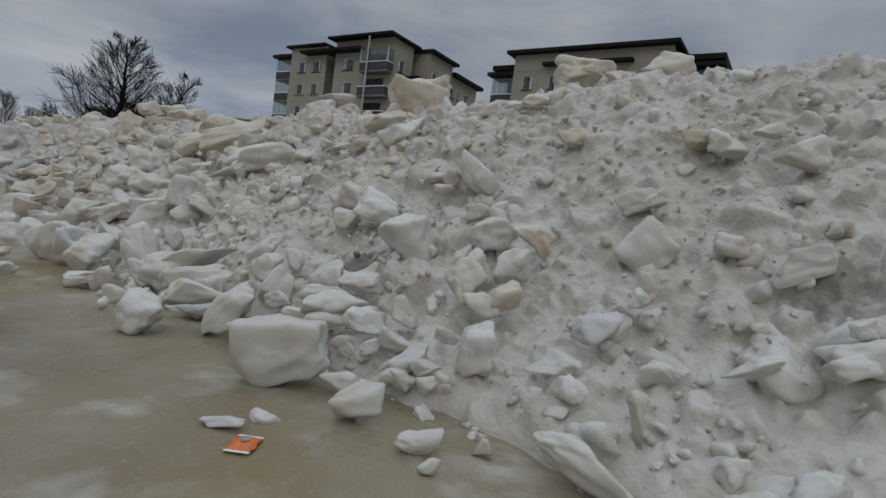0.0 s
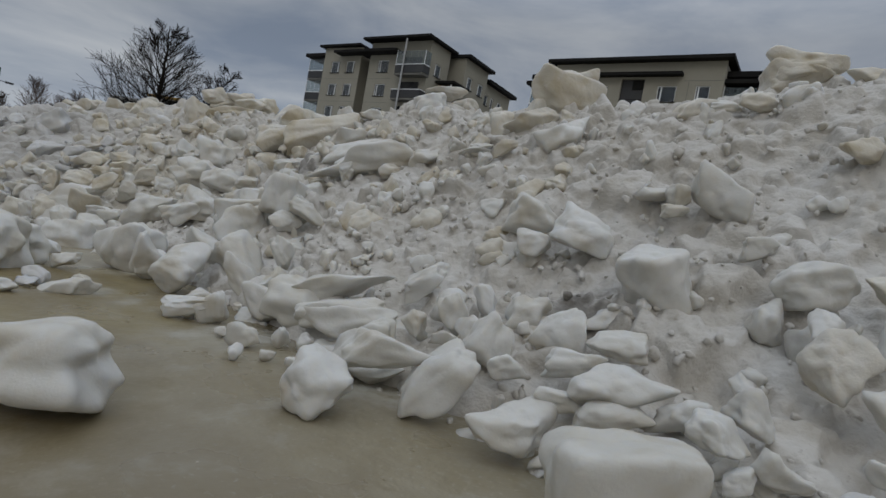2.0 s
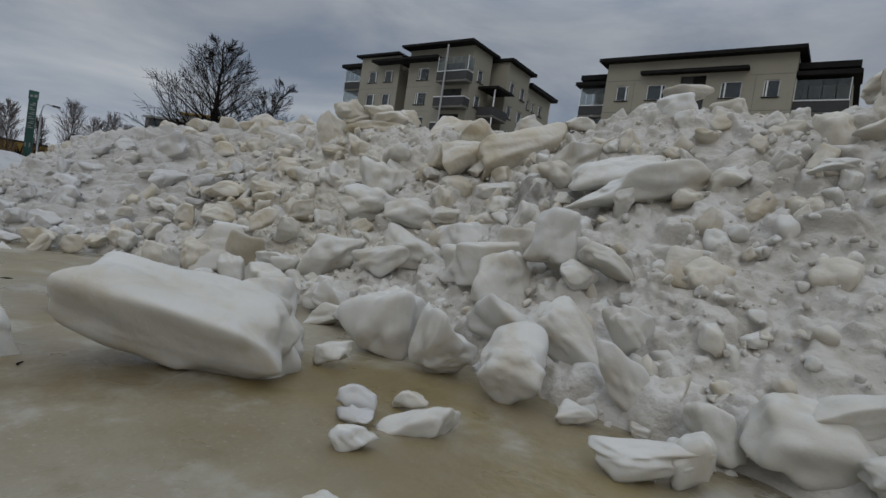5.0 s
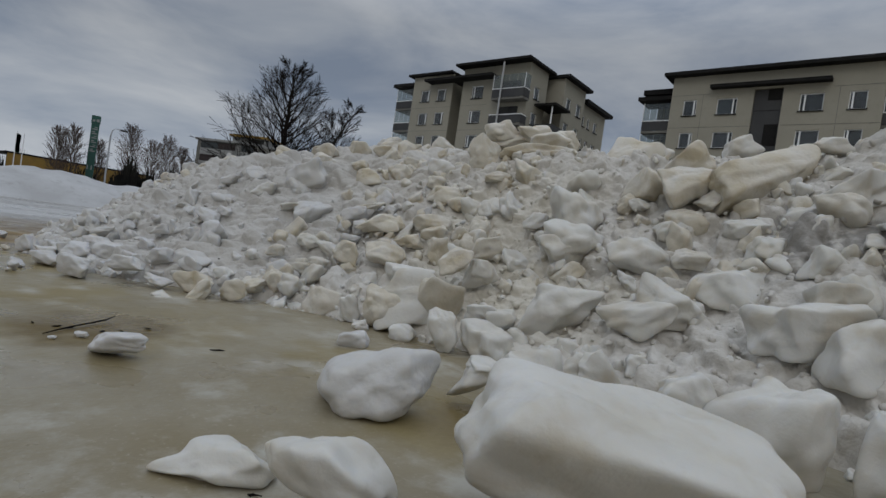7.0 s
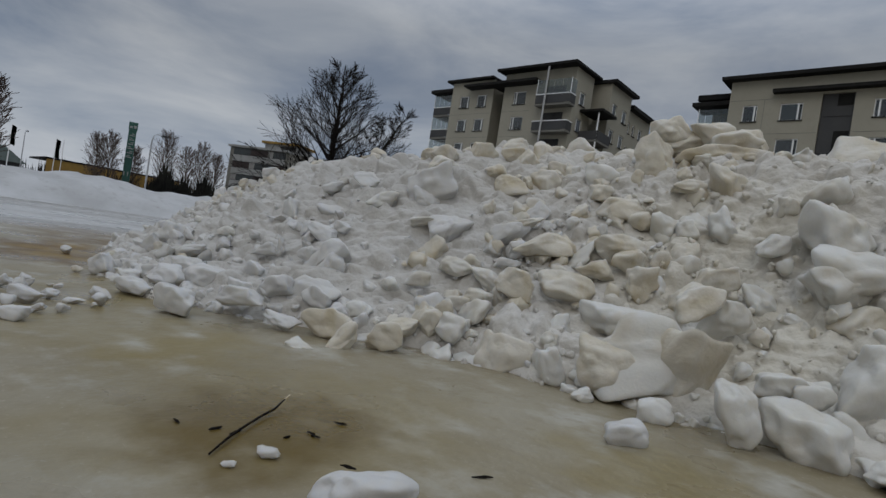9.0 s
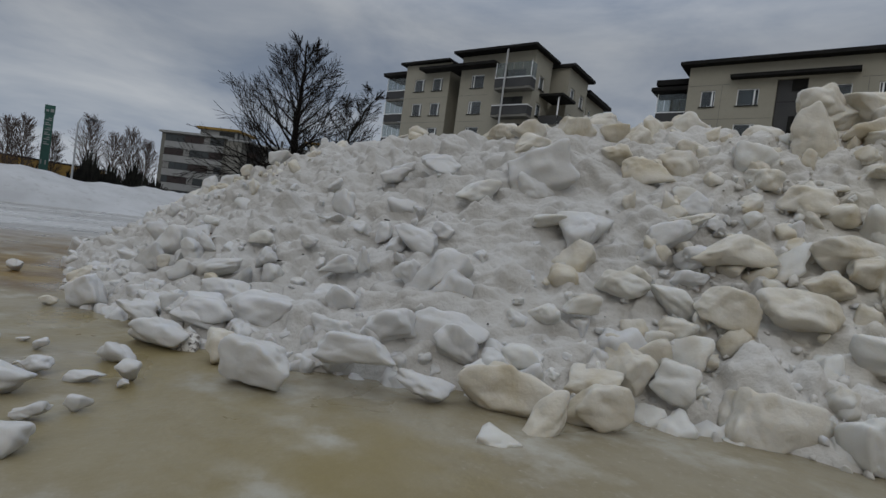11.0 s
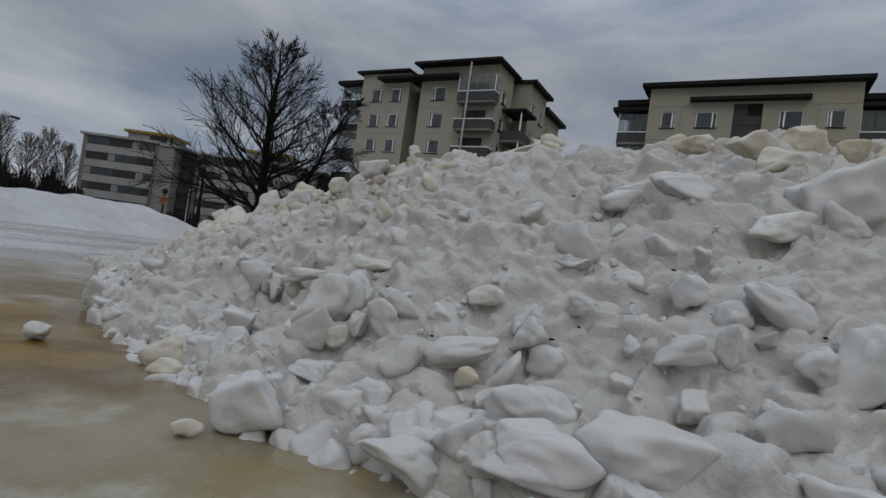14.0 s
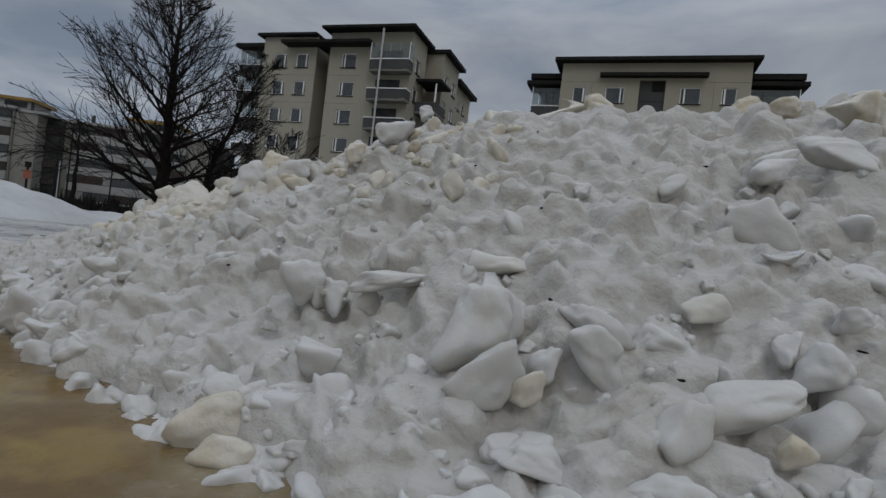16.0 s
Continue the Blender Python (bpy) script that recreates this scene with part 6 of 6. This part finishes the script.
def railing():
    t = empty("railing", pose(0, 0, 0), "white painted street railing in front of the shops", "railing")
    for k in range(10):
        part("post", *tube([(-100 + 0.2 * k, 6 + 1.25 * k, 0), (-100 + 0.2 * k, 6 + 1.25 * k, 3.1 - 0.09 * k)], (0.07, 0.07), 6), PAINT, t)
    part("rail", *tube([(-100, 5.5, 3.0), (-98, 17.8, 2.2)], (0.07, 0.07), 6), PAINT, t)
    part("rail", *tube([(-100, 5.5, 2.2), (-98, 17.8, 1.5)], (0.05, 0.05), 6), PAINT, t)


shop_hall()
gabled_house()
railing()


# ---- small things on the ice ----
def wrapper():
    t = empty("snack_wrapper", pose(-2.334, 1.915, 0.014, 0, 0, 122), "crumpled orange snack wrapper lying on the ice", "wrapper")
    n, k = 14, 9
    v = []
    for i in range(n):
        for j in range(k):
            a, b = i / (n - 1) * 2 - 1, j / (k - 1) * 2 - 1
            v.append((a * 0.09, b * 0.072 + 0.006 * math.sin(a * 5), 0.022 * (1 - a ** 4) * (1 - b ** 4) + 0.009 * noise.noise(Vector((a * 2.5, b * 2.5, 0))) + 0.004))
    top = len(v)
    v += [(x, y, 0.0) for x, y, z in v]
    f = [(i * k + j, (i + 1) * k + j, (i + 1) * k + j + 1, i * k + j + 1) for i in range(n - 1) for j in range(k - 1)]
    f += [tuple(top + q for q in reversed(face)) for face in f]
    part("sleeve", v, f, FOIL, t, smooth=True)
    part("seal", *box(-0.106, -0.068, 0.001, -0.091, 0.07, 0.006), PAINT, t, "pale crimped edge")
    part("seal", *box(0.091, -0.07, 0.001, 0.106, 0.068, 0.006), PAINT, t, "pale crimped edge")
    ring = [(0.012 + 0.035 * math.cos(q), 0.026 * math.sin(q), 0.030) for q in [s * 0.5236 for s in range(12)]]
    part("print", ring + [(x, y, 0.026) for x, y, z in ring], [tuple(range(12)), *[(s, (s + 1) % 12, 12 + (s + 1) % 12, 12 + s) for s in range(12)]], BAND, t, "pale printed picture shape")


def stick(points, r, label):
    t = tagged(part("stick", *tube(points, [r * 0.7] + [r] * (len(points) - 2) + [r * 0.5], 7), BARK, smooth=True), label, "stick")
    part("bare_end", *tube([points[-1], Vector(points[-1]) * 1.0 + Vector((-0.03, 0.05, 0.012))], (r * 0.75, r * 0.5), 7), PEELED, t, "pale peeled end")
    return t


wrapper()
stick([(-14.2, 0.86, 0.015), (-14.32, 1.0, 0.02), (-14.44, 1.16, 0.022), (-14.54, 1.3, 0.02), (-14.6, 1.42, 0.03), (-14.68, 1.53, 0.05)], 0.007, "dark broken twig lying in a brown puddle stain")


def litter(x, y, z, long, turn, k):
    rng = np.random.default_rng(k)
    pts = [(x + long * s * math.cos(turn) + rng.normal(0, long * 0.08), y + long * s * math.sin(turn) + rng.normal(0, long * 0.08), z + 0.008) for s in (-0.5, -0.1, 0.2, 0.5)]
    tagged(part("bark_scrap", *tube(pts, (0.003, 0.007, 0.008, 0.003), 5), BARK), "small dark scrap of bark", "bark scrap", "scraps of bark on the snow and ice")


for k, (x, y) in enumerate(((-14.67, 0.89), (-14.5, 1.02), (-14.22, 1.44), (-14.25, 1.3), (-14.3, 1.68), (-14.42, 1.1), (-11.1, 0.9), (-10.3, 1.2), (-13.4, 1.9))):
    litter(x, y, 0.0, 0.06 + 0.02 * (k % 3), k * 1.7, k)
litter(-13.6, 1.17, 0.125, 0.07, 0.4, 90)
for k, (x, y) in enumerate(((-21.79, 4.67), (-21.27, 4.59), (-19.14, 3.21), (-22.65, 3.54), (-19.03, 3.4), (-21.46, 2.64), (-20.6, 3.9), (-20.9, 5.1), (-18.6, 4.1), (-19.8, 2.9), (-20.4, 3.2), (-17.7, 3.9), (-19.6, 4.8), (-16.9, 3.6))):
    litter(x, y, float(height(np.array(x), np.array(y))), 0.035 + 0.015 * (k % 3), k * 2.1, 40 + k)
